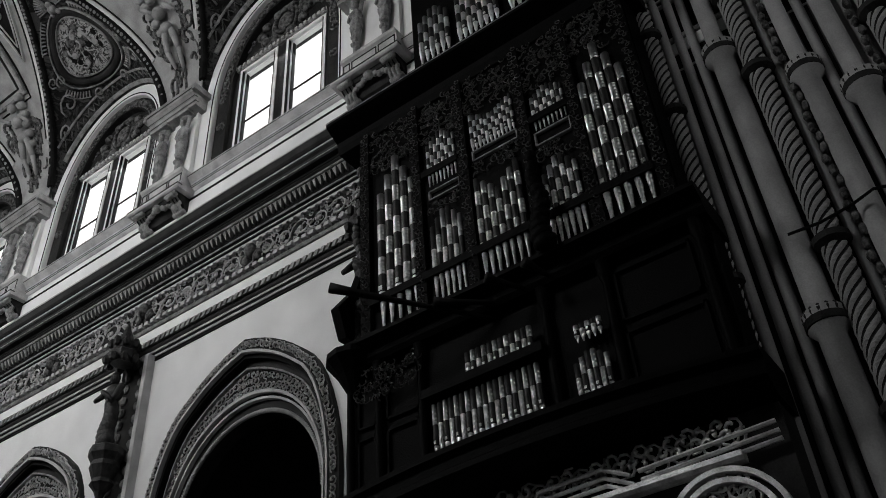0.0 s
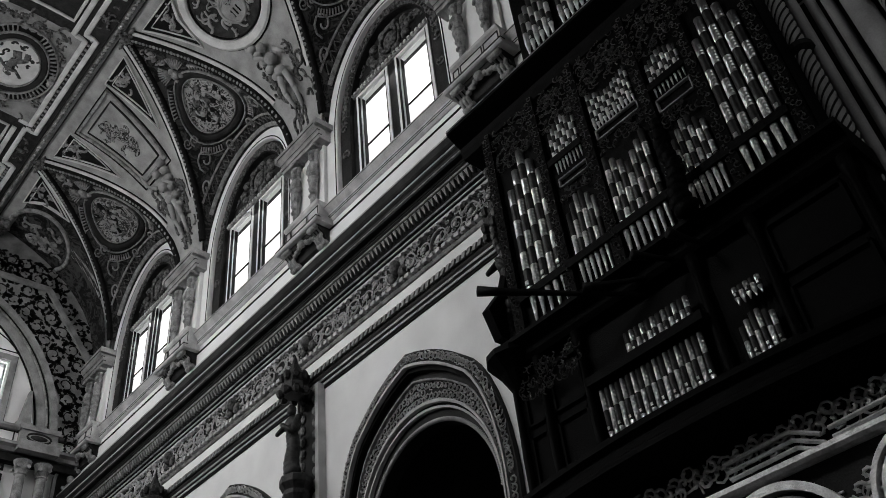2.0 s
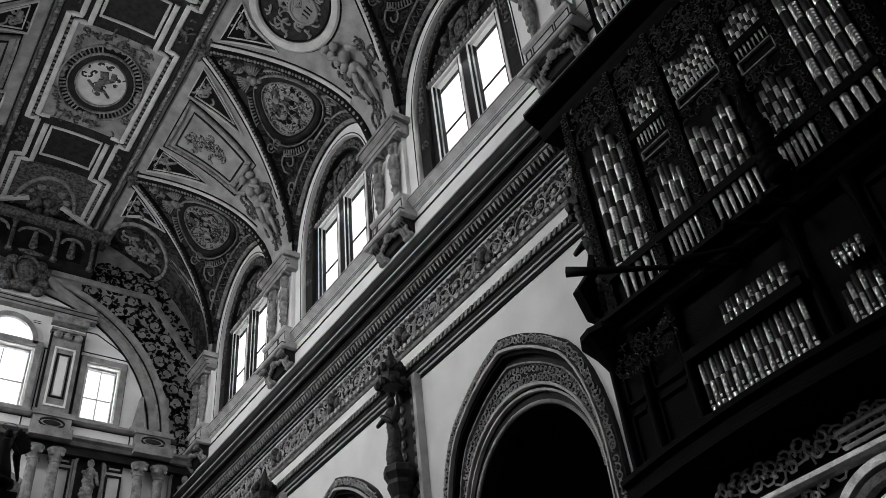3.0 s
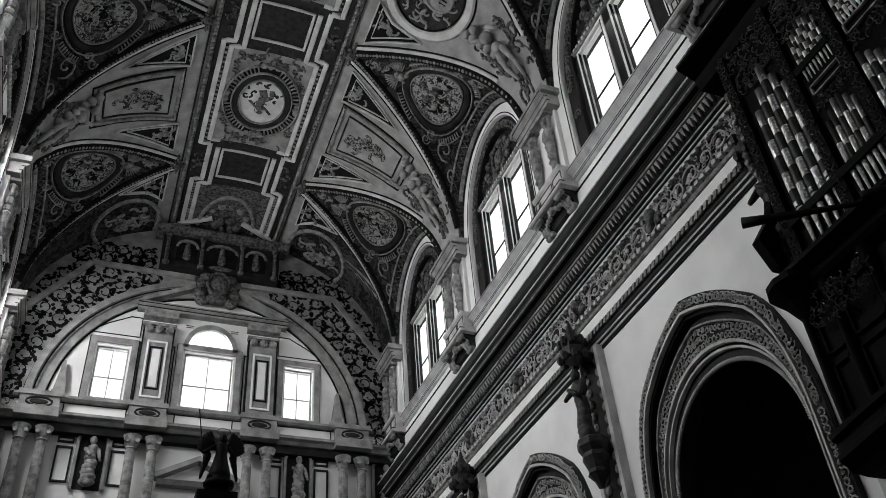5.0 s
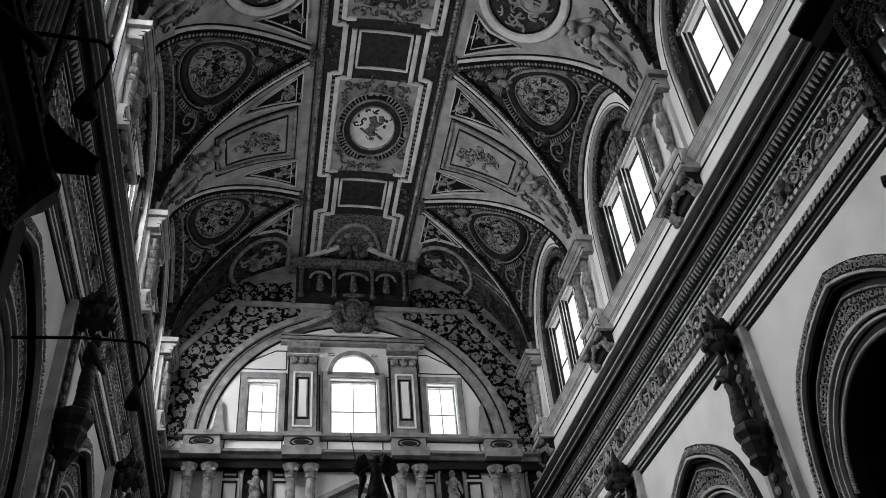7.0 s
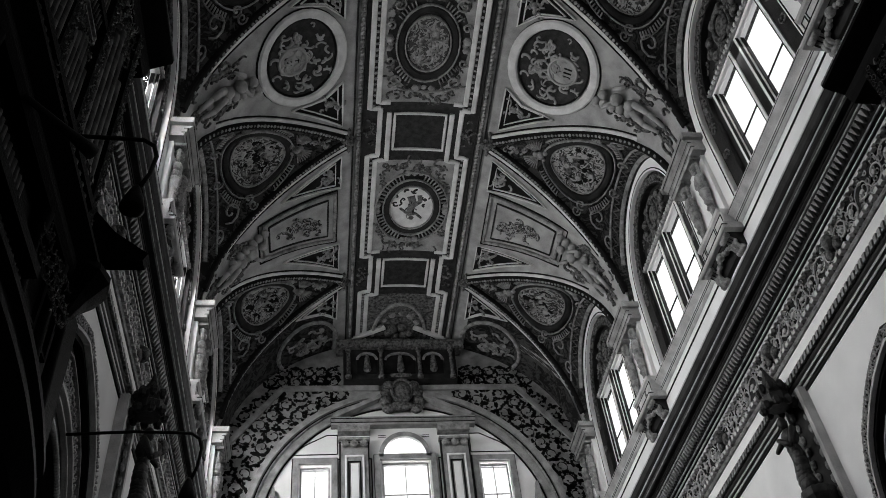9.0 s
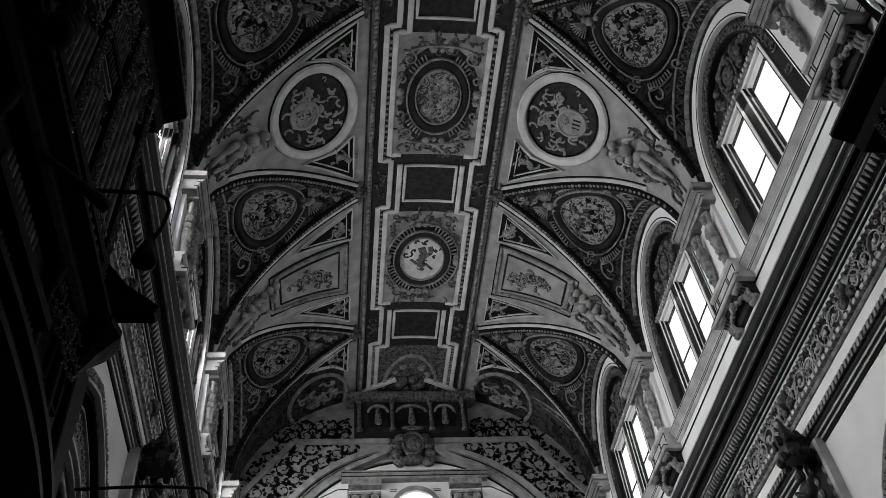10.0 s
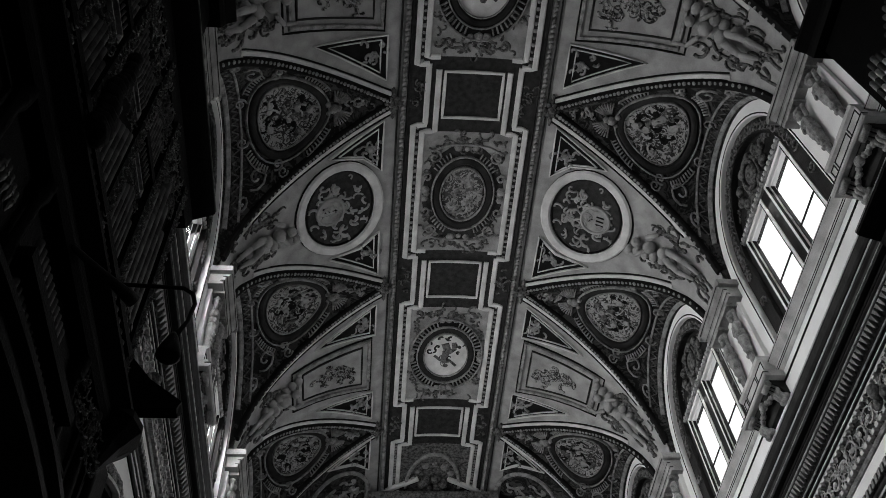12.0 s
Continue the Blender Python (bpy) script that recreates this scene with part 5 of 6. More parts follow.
            lumps(bm, [(0.16 * e, p + f * 1.6) for e in (-1.5, 0, 1.5) for f in (1, -1)] + [(e * 1.25, p + 0.16 * f) for e in (1, -1) for f in (-1, 0, 1)], 0.14)
            part("medallion_moulding", bm, TRIM, vault, smooth=True)
            bm = bmesh.new()
            patch(bm, (0, p), [ellipse(0, p, 0.8 * f, 1.02 * f, 28) for f in (1, 0.66, 0.33)], 0.06)
            part("medallion_field", bm, WHITE, vault, "pale painted field with a dark figure")
            bm = bmesh.new()
            lumps(bm, [(0.02, p + 0.5)], 0.13, None, 0.065, 0.2)
            ribbon(bm, [(0.02, p + 0.38), (-0.04, p + 0.1), (0.04, p - 0.25), (-0.06, p - 0.55)], 0.34, 0.075)
            ribbon(bm, [(-0.42, p + 0.02), (-0.2, p + 0.24), (0.16, p + 0.26), (0.4, p + 0.5)], 0.12, 0.085)
            ribbon(bm, [(0.1, p - 0.1), (0.3, p - 0.3), (0.26, p - 0.6)], 0.2, 0.08)
            part("painted_figure", bm, CARVED_DARK, vault, smooth=True)
            bm = bmesh.new()
            scribble(bm, (-0.42, p - 0.35), 0.16, 0.3, 7, None, int(p) + 1, 0.1, 0.24)
            scribble(bm, (0.44, p - 0.3), 0.16, 0.3, 7, None, int(p) + 2, 0.1, 0.24)
            scribble(bm, (0.0, p - 0.72), 0.3, 0.1, 5, None, int(p) + 3, 0.1, 0.24)
            part("painted_clouds", bm, COFFER, vault)
            bm = bmesh.new()
            scribble(bm, (0, p - 0.05), 0.3, 0.5, 12, None, int(p), 0.04, 0.3)
            part("painted_lines", bm, INK, vault)
        bm = bmesh.new()
        for s in (1, -1):
            scribble(bm, (0, p + s * 1.85), 1.05, 0.24, 36, None, int(p * 10) + s, 0.07, 0.34)
            for e in (1, -1):
                scribble(bm, (s * 1.1, p + e * 1.1), 0.16, 0.5, 10, None, int(p * 20) + s + e, 0.06, 0.26)
        part("panel_spray", bm, CARVED_DARK, vault, smooth=True)
    else:
        bm = bmesh.new()
        filled(bm, [(-1.36, p - 2.2), (1.36, p - 2.2), (1.36, END - 0.2), (-1.36, END - 0.2)], 0.03)
        part("panel_field", bm, CARVED_DARK, vault)
        bm = bmesh.new()
        ribbon(bm, [(1.1 * math.cos(t * math.pi / 12), p + 0.3 - 1.9 * math.sin(t * math.pi / 12)) for t in range(13)], 0.14, 0.12)
        lumps(bm, [(0.8 * math.cos(t * 0.5), p - 1.0 * math.sin(t * 0.5)) for t in range(7)], 0.16)
        part("panel_shell", bm, TRIM, vault)
    for s in (1, -1):
        # boss where the groins meet
        bm = bmesh.new()
        o = vault_point(s * 2.37, yb, 0.12)
        blob(bm, o, (0.13, 0.13, 0.14), 8)
        for k in range(6):
            w = k * math.pi / 3
            blob(bm, vault_point(s * (2.37 + 0.17 * math.cos(w)), yb + 0.17 * math.sin(w), 0.07), (0.1, 0.1, 0.06), 6)
        for w in (-0.34, 0.34):
            blob(bm, vault_point(s * 2.37, yb + w, 0.05), (0.07, 0.2, 0.06), 6)
        part("boss", bm, CARVED_DARK, vault, smooth=True)
        # groin ribs
        for e in (1, -1):
            g = [groin(v / 14) for v in range(15)]
            bm = bmesh.new()
            ribbon(bm, [(s * (x - 0.02), yb + e * (u + 0.02)) for x, u in g], 0.22, 0.12, False, 2)
            part("groin_rib", bm, INK, vault, "dark beaded groin rib")
            bm = bmesh.new()
            ribbon(bm, [(s * (x + 0.06), yb + e * (u + 0.28)) for x, u in g if x < 6.4], 0.13, 0.05, False, 2)
            part("groin_fillet", bm, WHITE, vault)
            bm = bmesh.new()
            for off in (0.19, 0.37):
                ribbon(bm, [(s * (x + 0.02), yb + e * (u + off)) for x, u in g if x < 6.3], 0.05, 0.04, False, 2)
            part("groin_outline", bm, INK, vault)
            bm = bmesh.new()
            lumps(bm, [(s * (2.37 + 4.4 * v / 46), yb + e * (0.02 + 2.6 * (v / 46) ** 1.05)) for v in range(1, 47)], 0.055, None, 0.12)
            tagged(part("rib_bead", bm, TRIM, vault), kind="stuff")
        # lunette: medallion and border along the wall arch
        sv = severy(s, yb)
        shield(s, yb, sv, vault, int(yb * 3) + s)
        bm = bmesh.new()
        ribbon(bm, [(s * 6.55, yb - 2.3 + 4.6 * t / 24) for t in range(25)], 0.07, 0.05, False, 2, sv)
        ribbon(bm, [(s * 6.88, yb - 2.3 + 4.6 * t / 24) for t in range(25)], 0.14, 0.05, False, 2, sv)
        part("lunette_border", bm, TRIM, vault)
        bm = bmesh.new()
        for t in range(40):
            y = yb - 2.2 + 4.4 * t / 40
            ribbon(bm, [(s * (6.6 if t % 2 else 6.78), y), (s * (6.78 if t % 2 else 6.6), y + 0.11)], 0.035, 0.03, False, 1, sv)
        tagged(part("zigzag_border", bm, CARVED_DARK, vault), kind="stuff")

# the wedges that rise from each pier
for i, p in enumerate(PIERS[1:]):
    for s in (1, -1):
        y = p - 0.05
        for e in (1, -1):
            if p + e * 3 > END:
                continue
            bm = bmesh.new()
            tri = [(s * 2.6, y + e * 2.72), (s * 4.6, y + e * 1.42), (s * 2.6, y + e * 1.36)]
            if i % 2 or p > 28:
                tri = [(s * 2.6, y + e * 2.82), (s * 4.2, y + e * 1.8), (s * 3.2, y + e * 1.62), (s * 2.62, y + e * 1.12)]
            filled(bm, tri, 0.02)
            part("corner_field", bm, INK, vault)
            bm = bmesh.new()
            ribbon(bm, tri, 0.05, 0.08, True, 3)
            cx, cy = sum(q[0] for q in tri) / len(tri), sum(q[1] for q in tri) / len(tri)
            ribbon(bm, [(cx + (x - cx) * 0.72, cy + (yy - cy) * 0.72) for x, yy in tri], 0.04, 0.06, True, 3)
            part("corner_frame", bm, WHITE, vault)
            bm = bmesh.new()
            lumps(bm, [(s * 2.98, y + e * 1.9)], 0.15)
            scribble(bm, (s * 3.0, y + e * 1.9), 0.3, 0.3, 14, None, int(p * 10) + e, 0.07, 0.3)
            part("winged_head", bm, TRIM, vault, smooth=True)
        if p > 28:
            arc = [q for q in ellipse(s * 3.75, p, 1.15, 1.35, 40) if q[1] < END - 0.05]
            arc.sort(key=lambda q: math.atan2(-(q[0] - s * 3.75) , -(q[1] - p)))
            bm = bmesh.new()
            ribbon(bm, arc, 0.16, 0.1, False, 2)
            part("ring", bm, TRIM, vault)
            bm = bmesh.new()
            g = [groin(v / 12) for v in range(1, 13)]
            for (xa, ua), (xb, ub) in zip(g, g[1:]):
                ya, yc = BAYS[3] + ua + 0.4, BAYS[3] + ub + 0.4
                for k in range(6):
                    q = [(s * x, y0 + (END - 0.02 - y0) * t) for x, y0, t in ((xa, ya, k / 6), (xb, yc, k / 6), (xb, yc, (k + 1) / 6), (xa, ya, (k + 1) / 6))]
                    bm.faces.new([bm.verts.new(vault_point(a[0], a[1], 0.015)) for a in q])
            part("end_wedge_field", bm, FRESCO, vault, "dark fresco beside the end wall")
            bm = bmesh.new()
            scribble(bm, (s * 3.75, 28.2), 0.8, 0.6, 26, None, 3, 0.1, 0.5)
            part("end_wedge_relief", bm, TRIM, vault, smooth=True)
            continue
        if i % 2:
            c = (s * 3.85, y)
            bm = bmesh.new()
            ribbon(bm, ellipse(*c, 1.18, 1.5, 32), 0.3, 0.12, True, 2)
            part("oval_ring", bm, WHITE, vault, "white oval ring", smooth=False)
            bm = bmesh.new()
            ribbon(bm, ellipse(*c, 1.3, 1.64, 32), 0.05, 0.06, True, 2)
            ribbon(bm, ellipse(*c, 0.99, 1.33, 32), 0.06, 0.06, True, 2)
            part("oval_outline", bm, INK, vault)
            bm = bmesh.new()
            patch(bm, c, [ellipse(*c, 1.02 * f, 1.36 * f, 32) for f in (1, 0.66, 0.33)], 0.02)
            part("oval_field", bm, COFFER, vault)
            bm = bmesh.new()
            d = (s * 4.15, y)
            ribbon(bm, ellipse(*d, 0.4, 0.46, 20), 0.09, 0.1, True, 2)
            scribble(bm, (s * 3.85, y), 0.8, 1.1, 75, None, int(p * 9), 0.07, 0.36)
            part("wreath", bm, BAND, vault, smooth=True)
            bm = bmesh.new()
            patch(bm, d, [ellipse(*d, 0.36 * f, 0.42 * f, 20) for f in (1, 0.5)], 0.05)
            part("shield", bm, BAND, vault)
            bm = bmesh.new()
            for q in ((-0.12, -0.14), (-0.12, 0.0), (-0.12, 0.14)):
                ribbon(bm, [(d[0] + s * 0.02, d[1] + q[1]), (d[0] + s * 0.24, d[1] + q[1])], 0.07, 0.06, False, 2)
            ribbon(bm, [(d[0] - s * 0.26, y), (d[0] - s * 0.06, y)], 0.04, 0.06, False, 2)
            ribbon(bm, [(d[0] - s * 0.16, y - 0.12), (d[0] - s * 0.16, y + 0.12)], 0.04, 0.06, False, 2)
            part("emblem", bm, INK, vault)
        else:
            quad = [(s * 2.78, y - 1.12), (s * 5.2, y - 0.78), (s * 5.2, y + 0.78), (s * 2.78, y + 1.12)]
            inner = [(s * 3.02, y - 0.86), (s * 5.02, y - 0.58), (s * 5.02, y + 0.58), (s * 3.02, y + 0.86)]
            bm = bmesh.new()
            ribbon(bm, quad, 0.12, 0.09, True, 4)
            part("picture_frame", bm, TRIM, vault)
            bm = bmesh.new()
            ribbon(bm, [(s * 2.7, y - 1.24), (s * 5.35, y - 0.88), (s * 5.35, y + 0.88), (s * 2.7, y + 1.24)], 0.05, 0.05, True, 4)
            part("picture_outline", bm, INK, vault)
            bm = bmesh.new()
            ribbon(bm, inner, 0.06, 0.06, True, 4)
            part("picture_border", bm, CORNICE, vault)
            bm = bmesh.new()
            filled(bm, inner, 0.02)
            part("picture", bm, BAND, vault)
            bm = bmesh.new()
            scribble(bm, (s * 4.0, y), 0.55, 0.2, 26, None, int(p * 5), 0.1, 0.4)
            scribble(bm, (s * 3.5, y + 0.3), 0.2, 0.25, 8, None, int(p * 6), 0.08, 0.4)
            lumps(bm, [(s * 3.36, y + 0.05)], 0.14, None, 0.03, 0.4)
            part("picture_relief", bm, PAINTING, vault, smooth=True)
        bm = bmesh.new()
        for e in (1, -1):
            scribble(bm, (s * 6.0, y + e * 0.5), 0.5, 0.1, 16, None, int(p * 4) + e, 0.07, 0.35)
        scribble(bm, (s * 6.62, y), 0.12, 0.5, 16, None, int(p * 3), 0.07, 0.3)
        part("foot_foliage", bm, CARVED_DARK, vault, smooth=True)
        putto(s, y, 1 if i % 2 else -1, vault)


# ---- crossing pier with shafts ----
def twisted(bm, x, y, r, z0, z1, lobes=6, rise=0.95, sides=36, step=0.06):
    """A shaft wound with spiral fillets; the second material paints shade into the hollows between them."""
    n = int((z1 - z0) / step)
    rings = []
    for i in range(n + 1):
        z = z0 + (z1 - z0) * i / n
        turn = 2 * math.pi * z / rise
        row = []
        for k in range(sides):
            a = 2 * math.pi * k / sides + turn
            rr = r * (0.84 + 0.17 * abs(math.cos(lobes * math.pi * k / sides)))
            row.append(bm.verts.new((x + rr * math.cos(a), y + rr * math.sin(a), z)))
        rings.append(row)
    for a, b in zip(rings, rings[1:]):
        for k in range(sides):
            f = bm.faces.new((a[k], a[(k + 1) % sides], b[(k + 1) % sides], b[k]))
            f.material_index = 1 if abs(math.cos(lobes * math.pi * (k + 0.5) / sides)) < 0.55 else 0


pier = thing("crossing_pier", "tall compound stone pier with plain and twisted shafts", "pier", kind="structure")
bm = bmesh.new()
box(bm, 6.95, 8.2, -3.4, 2.2, 0, 24)
part("core", bm, PIER, pier)
for y, r, z1 in ((1.18, 0.17, 12.0), (0.22, 0.15, 10.9), (-0.34, 0.17, 10.2), (-1.5, 0.15, 12.0)):
    bm = bmesh.new()
    lathe(bm, [(r + 0.08, 0), (r + 0.08, 0.4), (r, 0.5), (r, 7.0), (r + 0.08, 7.1), (r + 0.1, 7.3), (r, 7.42), (r, z1 - 0.1), (r + 0.09, z1), (r + 0.1, z1 + 0.22), (r * 0.8, z1 + 0.3), (r * 0.8, 24)], 6.78, y, 0, 18)
    part("plain_shaft", bm, PIER, pier, smooth=True)
    for z in (7.2, z1 + 0.1):
        bm = bmesh.new()
        for k in range(16):
            a = k * math.pi / 8
            blob(bm, (6.78 + (r + 0.07) * math.cos(a), y + (r + 0.07) * math.sin(a), z + 0.08), (0.035, 0.035, 0.07), 6)
        lathe(bm, [(r + 0.02, -0.12), (r + 0.1, -0.08), (r + 0.1, 0.02), (r + 0.04, 0.06)], 6.78, y, z, 16)
        part("shaft_ring", bm, CORNICE, pier, "dark carved shaft ring")
for y, r in ((2.12, 0.14), (0.78, 0.17), (-0.9, 0.17)):
    bm = bmesh.new()
    twisted(bm, 6.76, y, r, 0, 24)
    part("twisted_shaft", bm, [PIER, CORNICE], pier, "grey twisted shaft, shade painted dark into its spiral grooves", smooth=False)
    bm = bmesh.new()
    for z in (5.9, 8.2, 11.4, 13.2):
        lathe(bm, [(r, -0.1), (r + 0.07, -0.04), (r + 0.07, 0.05), (r, 0.1)], 6.76, y, z, 14)
    part("shaft_band", bm, CORNICE, pier)
for y in (1.92, 1.7, 1.5, 0.52, -0.06, -0.62):
    bm = bmesh.new()
    tube(bm, [(6.87, y, z) for z in (0, 8, 16, 24)], 0.075, 10)
    part("thin_shaft", bm, PIER, pier, smooth=True)
# Flat dark strips: shade between the shafts put into the colour.
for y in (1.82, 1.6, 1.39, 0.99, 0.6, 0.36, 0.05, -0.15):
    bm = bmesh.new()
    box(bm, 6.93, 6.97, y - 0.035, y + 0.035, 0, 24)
    part("shaft_gap_shade", bm, CORNICE, pier)
for y in (0.42, -0.62):
    bm = bmesh.new()
    for k in range(60):
        blob(bm, (6.76, y + 0.03 * math.sin(k * 1.7), 4.0 + k * 0.2), (0.07, 0.06, 0.09), 6)
    tagged(part("carved_strip", bm, CARVED_DARK, pier), kind="stuff")
bm = bmesh.new()
for k in range(12):
    a = k * 0.52
    blob(bm, (6.7 + 0.16 * math.cos(a), 0.2 + 0.2 * math.sin(a), 13.3 + 0.05 * (k % 3)), (0.12, 0.12, 0.16), 7)
part("foliate_bracket", bm, CARVED_DARK, pier, smooth=True)
bm = bmesh.new()
tube(bm, [(6.54, 1.2, 8.4), (6.5, 0.8, 8.35), (6.56, 0.4, 8.45), (6.5, 0.1, 8.5), (6.56, -0.4, 8.4), (6.5, -0.8, 8.42)], 0.02, 6)
tagged(part("cable", bm, IRON), "black cable strung across the pier shafts", "cable")


# ---- organs ----
def pipe(name, y, zb, zt, r, s, x, bands, parent, foot=0.45, phase=0, back=None):
    """A display pipe: cone foot, mouth, body in alternating polished and dark bands."""
    bm = bmesh.new()
    n = 12
    prof = [(r * 0.25, zb - foot, 0), (r * 0.5, zb - foot * 0.55, 0), (r, zb, 0)]
    steps = max(2, int(round((zt - zb) / bands)))
    for k in range(1, steps + 1):
        prof.append((r, zb + (zt - zb) * k / steps, (k + phase) % 2))
    rings = []
    for rr, z, m in prof:
        rings.append([bm.verts.new((s * (x + rr * math.cos(2 * math.pi * k / n)), y + rr * math.sin(2 * math.pi * k / n), z)) for k in range(n)])
    for (a, b), q in zip(zip(rings, rings[1:]), prof[1:]):
        for k in range(n):
            f = bm.faces.new((a[k], a[(k + 1) % n], b[(k + 1) % n], b[k]))
            f.material_index = q[2]
            f.smooth = True
    bm.faces.new(rings[-1])
    box(bm, s * (x - r * 1.12), s * (x - r * 0.4), y - r * 0.45, y + r * 0.45, zb + 0.03, zb + 0.03 + r * 1.1)
    # West pipes take the shaded copy of the tin.
    return part(name, bm, [TIN if s > 0 else TIN_SHADED, TIN_DULL], parent)


def pipe_field(y0, y1, zb, zt, count, s, x, parent, bands=0.3, shape="peak", foot=0.4):
    w = (y1 - y0) / count
    for k in range(count):
        t = (k + 0.5) / count
        if shape == "peak":
            top = zt - (zt - zb) * 0.32 * abs(2 * t - 1)
        elif shape == "rise":
            top = zt - (zt - zb) * 0.35 * t
        elif shape == "wave":
            top = zt - (zt - zb) * 0.28 * (1 - abs(2 * ((t * 1.5 + 0.2) % 1) - 1))
        elif shape == "vee":
            top = zt - (zt - zb) * 0.3 * (1 - abs(2 * t - 1))
        else:
            top = zt
        pipe("organ_pipe", y0 + (k + 0.5) * w, zb, top, w * 0.43, s, x, bands, parent, foot, k)


def organ(s, side):
    o = thing("pipe_organ", "carved black oak pipe organ with banded tin pipes", "organ", "nave organs")
    F = 6.05
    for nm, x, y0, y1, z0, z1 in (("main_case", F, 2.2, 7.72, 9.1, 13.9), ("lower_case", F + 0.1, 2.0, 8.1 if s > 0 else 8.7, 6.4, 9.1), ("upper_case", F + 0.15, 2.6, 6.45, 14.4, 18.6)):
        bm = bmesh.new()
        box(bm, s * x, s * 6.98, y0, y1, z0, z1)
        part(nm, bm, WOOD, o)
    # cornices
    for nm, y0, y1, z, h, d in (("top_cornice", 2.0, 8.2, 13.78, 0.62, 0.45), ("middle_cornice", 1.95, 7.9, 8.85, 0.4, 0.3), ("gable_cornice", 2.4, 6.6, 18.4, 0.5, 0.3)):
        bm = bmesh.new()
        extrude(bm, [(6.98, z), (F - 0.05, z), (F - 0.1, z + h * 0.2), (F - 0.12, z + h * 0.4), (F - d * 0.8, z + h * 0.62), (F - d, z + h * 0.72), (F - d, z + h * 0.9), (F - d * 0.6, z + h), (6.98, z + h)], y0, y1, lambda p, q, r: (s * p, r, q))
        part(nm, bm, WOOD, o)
    bm = bmesh.new()
    box(bm, s * (F - 0.462), s * (F - 0.44), 2.0, 8.2, 14.29, 14.31)
    part("gilt_fillet", bm, TRIM, o)
    # uprights with carving
    for y in (7.55, 6.42, 5.45, 4.26, 3.36, 2.32):
        bm = bmesh.new()
        box(bm, s * (F - 0.1), s * F, y - 0.1, y + 0.1, 9.2, 13.85)
        part("upright", bm, WOOD, o)
        bm = bmesh.new()
        for k in range(60):
            c = Vector((s * (F - 0.1), y + 0.05 * math.sin(k * 2.1), 9.25 + k * 0.077))
            curl(bm, c, Vector((0, 1, 0)), Vector((0, 0, 1)), 0.06, k, 0.011, 1.1, 4, Vector((-s * 0.04, 0, 0)))
        tagged(part("upright_carving", bm, WOOD_CARVED, o), kind="stuff")
    # pierced carving above the pipes
    for y0, y1, z0, z1 in ((6.5, 7.45, 12.75, 13.8), (5.5, 6.35, 12.8, 13.8), (4.32, 5.38, 12.95, 13.8), (3.42, 4.2, 12.7, 13.8), (2.4, 3.3, 12.75, 13.8), (5.56, 6.2, 11.15, 11.42), (4.4, 5.28, 11.45, 11.76), (3.47, 4.12, 11.0, 11.36), (6.6, 7.8, 8.2, 8.75), (2.3, 7.6, 6.45, 6.72)):
        bm = bmesh.new()
        rng = random.Random(int(y0 * 100))
        for k in range(int((y1 - y0) * (z1 - z0) * 110)):
            a = rng.random() * 6.28
            c = Vector((s * (F - 0.03), y0 + (y1 - y0) * rng.random(), z0 + (z1 - z0) * rng.random()))
            pts = [c + Vector((-s * 0.05 * t / 6, 0.075 * (1 - t / 9) * math.cos(a + t * 0.7), 0.075 * (1 - t / 9) * math.sin(a + t * 0.7))) for t in range(7)]
            tube(bm, pts, 0.012, 4)
        tagged(part("pierced_carving", bm, WOOD_CARVED, o), kind="stuff")
    # panels between upper and lower pipes
    for y0, y1, z0, z1 in ((5.56, 6.2, 11.46, 11.66), (4.4, 5.28, 11.8, 12.02), (3.47, 4.12, 11.4, 11.68)):
        bm = bmesh.new()
        for a, b, c, d in ((y0, y1, z0, z0 + 0.025), (y0, y1, z1 - 0.025, z1), (y0, y0 + 0.025, z0, z1), (y1 - 0.025, y1, z0, z1)):
            box(bm, s * (F - 0.06), s * F, a, b, c, d)
        part("panel_frame", bm, TRIM, o)
    px = F - 0.05
    pipe_field(6.45, 7.3, 10.05, 12.9, 5, s, px, o, 0.34, "peak", 0.75)
    pipe_field(5.58, 6.2, 12.1, 12.95, 8, s, px, o, 0.17, "peak", 0.34)
    pipe_field(5.58, 6.22, 9.93, 11.2, 6, s, px, o, 0.42, "peak", 0.66)
    pipe_field(4.4, 5.28, 12.15, 12.88, 12, s, px, o, 0.13, "vee", 0.16)
    pipe_field(4.45, 5.32, 9.95, 11.44, 7, s, px, o, 0.27, "vee", 0.74)
    pipe_field(3.48, 4.1, 12.02, 12.64, 8, s, px, o, 0.16, "peak", 0.3)
    pipe_field(3.5, 4.12, 9.86, 11.08, 6, s, px, o, 0.24, "peak", 0.66)
    pipe_field(2.45, 3.26, 10.0, 12.9, 5, s, px, o, 0.36, "peak", 0.85)
    pipe_field(4.66, 5.78, 7.95, 8.3, 12, s, px, o, 0.17, "flat", 0.15)
    pipe_field(3.64, 4.06, 7.84, 8.0, 5, s, px, o, 0.08, "flat", 0.1)
    pipe_field(4.64, 6.42, 7.08, 7.72, 19, s, px + 0.03, o, 0.3, "flat", 0.24)
    pipe_field(3.64, 4.16, 7.04, 7.62, 6, s, px + 0.03, o, 0.28, "peak", 0.22)
    pipe_field(5.5, 6.25, 15.35, 16.6, 6, s, px + 0.1, o, 0.3)
    pipe_field(4.4, 5.35, 15.3, 16.8, 8, s, px + 0.1, o, 0.25)
    pipe_field(3.0, 4.2, 15.3, 17.0, 8, s, px + 0.1, o, 0.3)
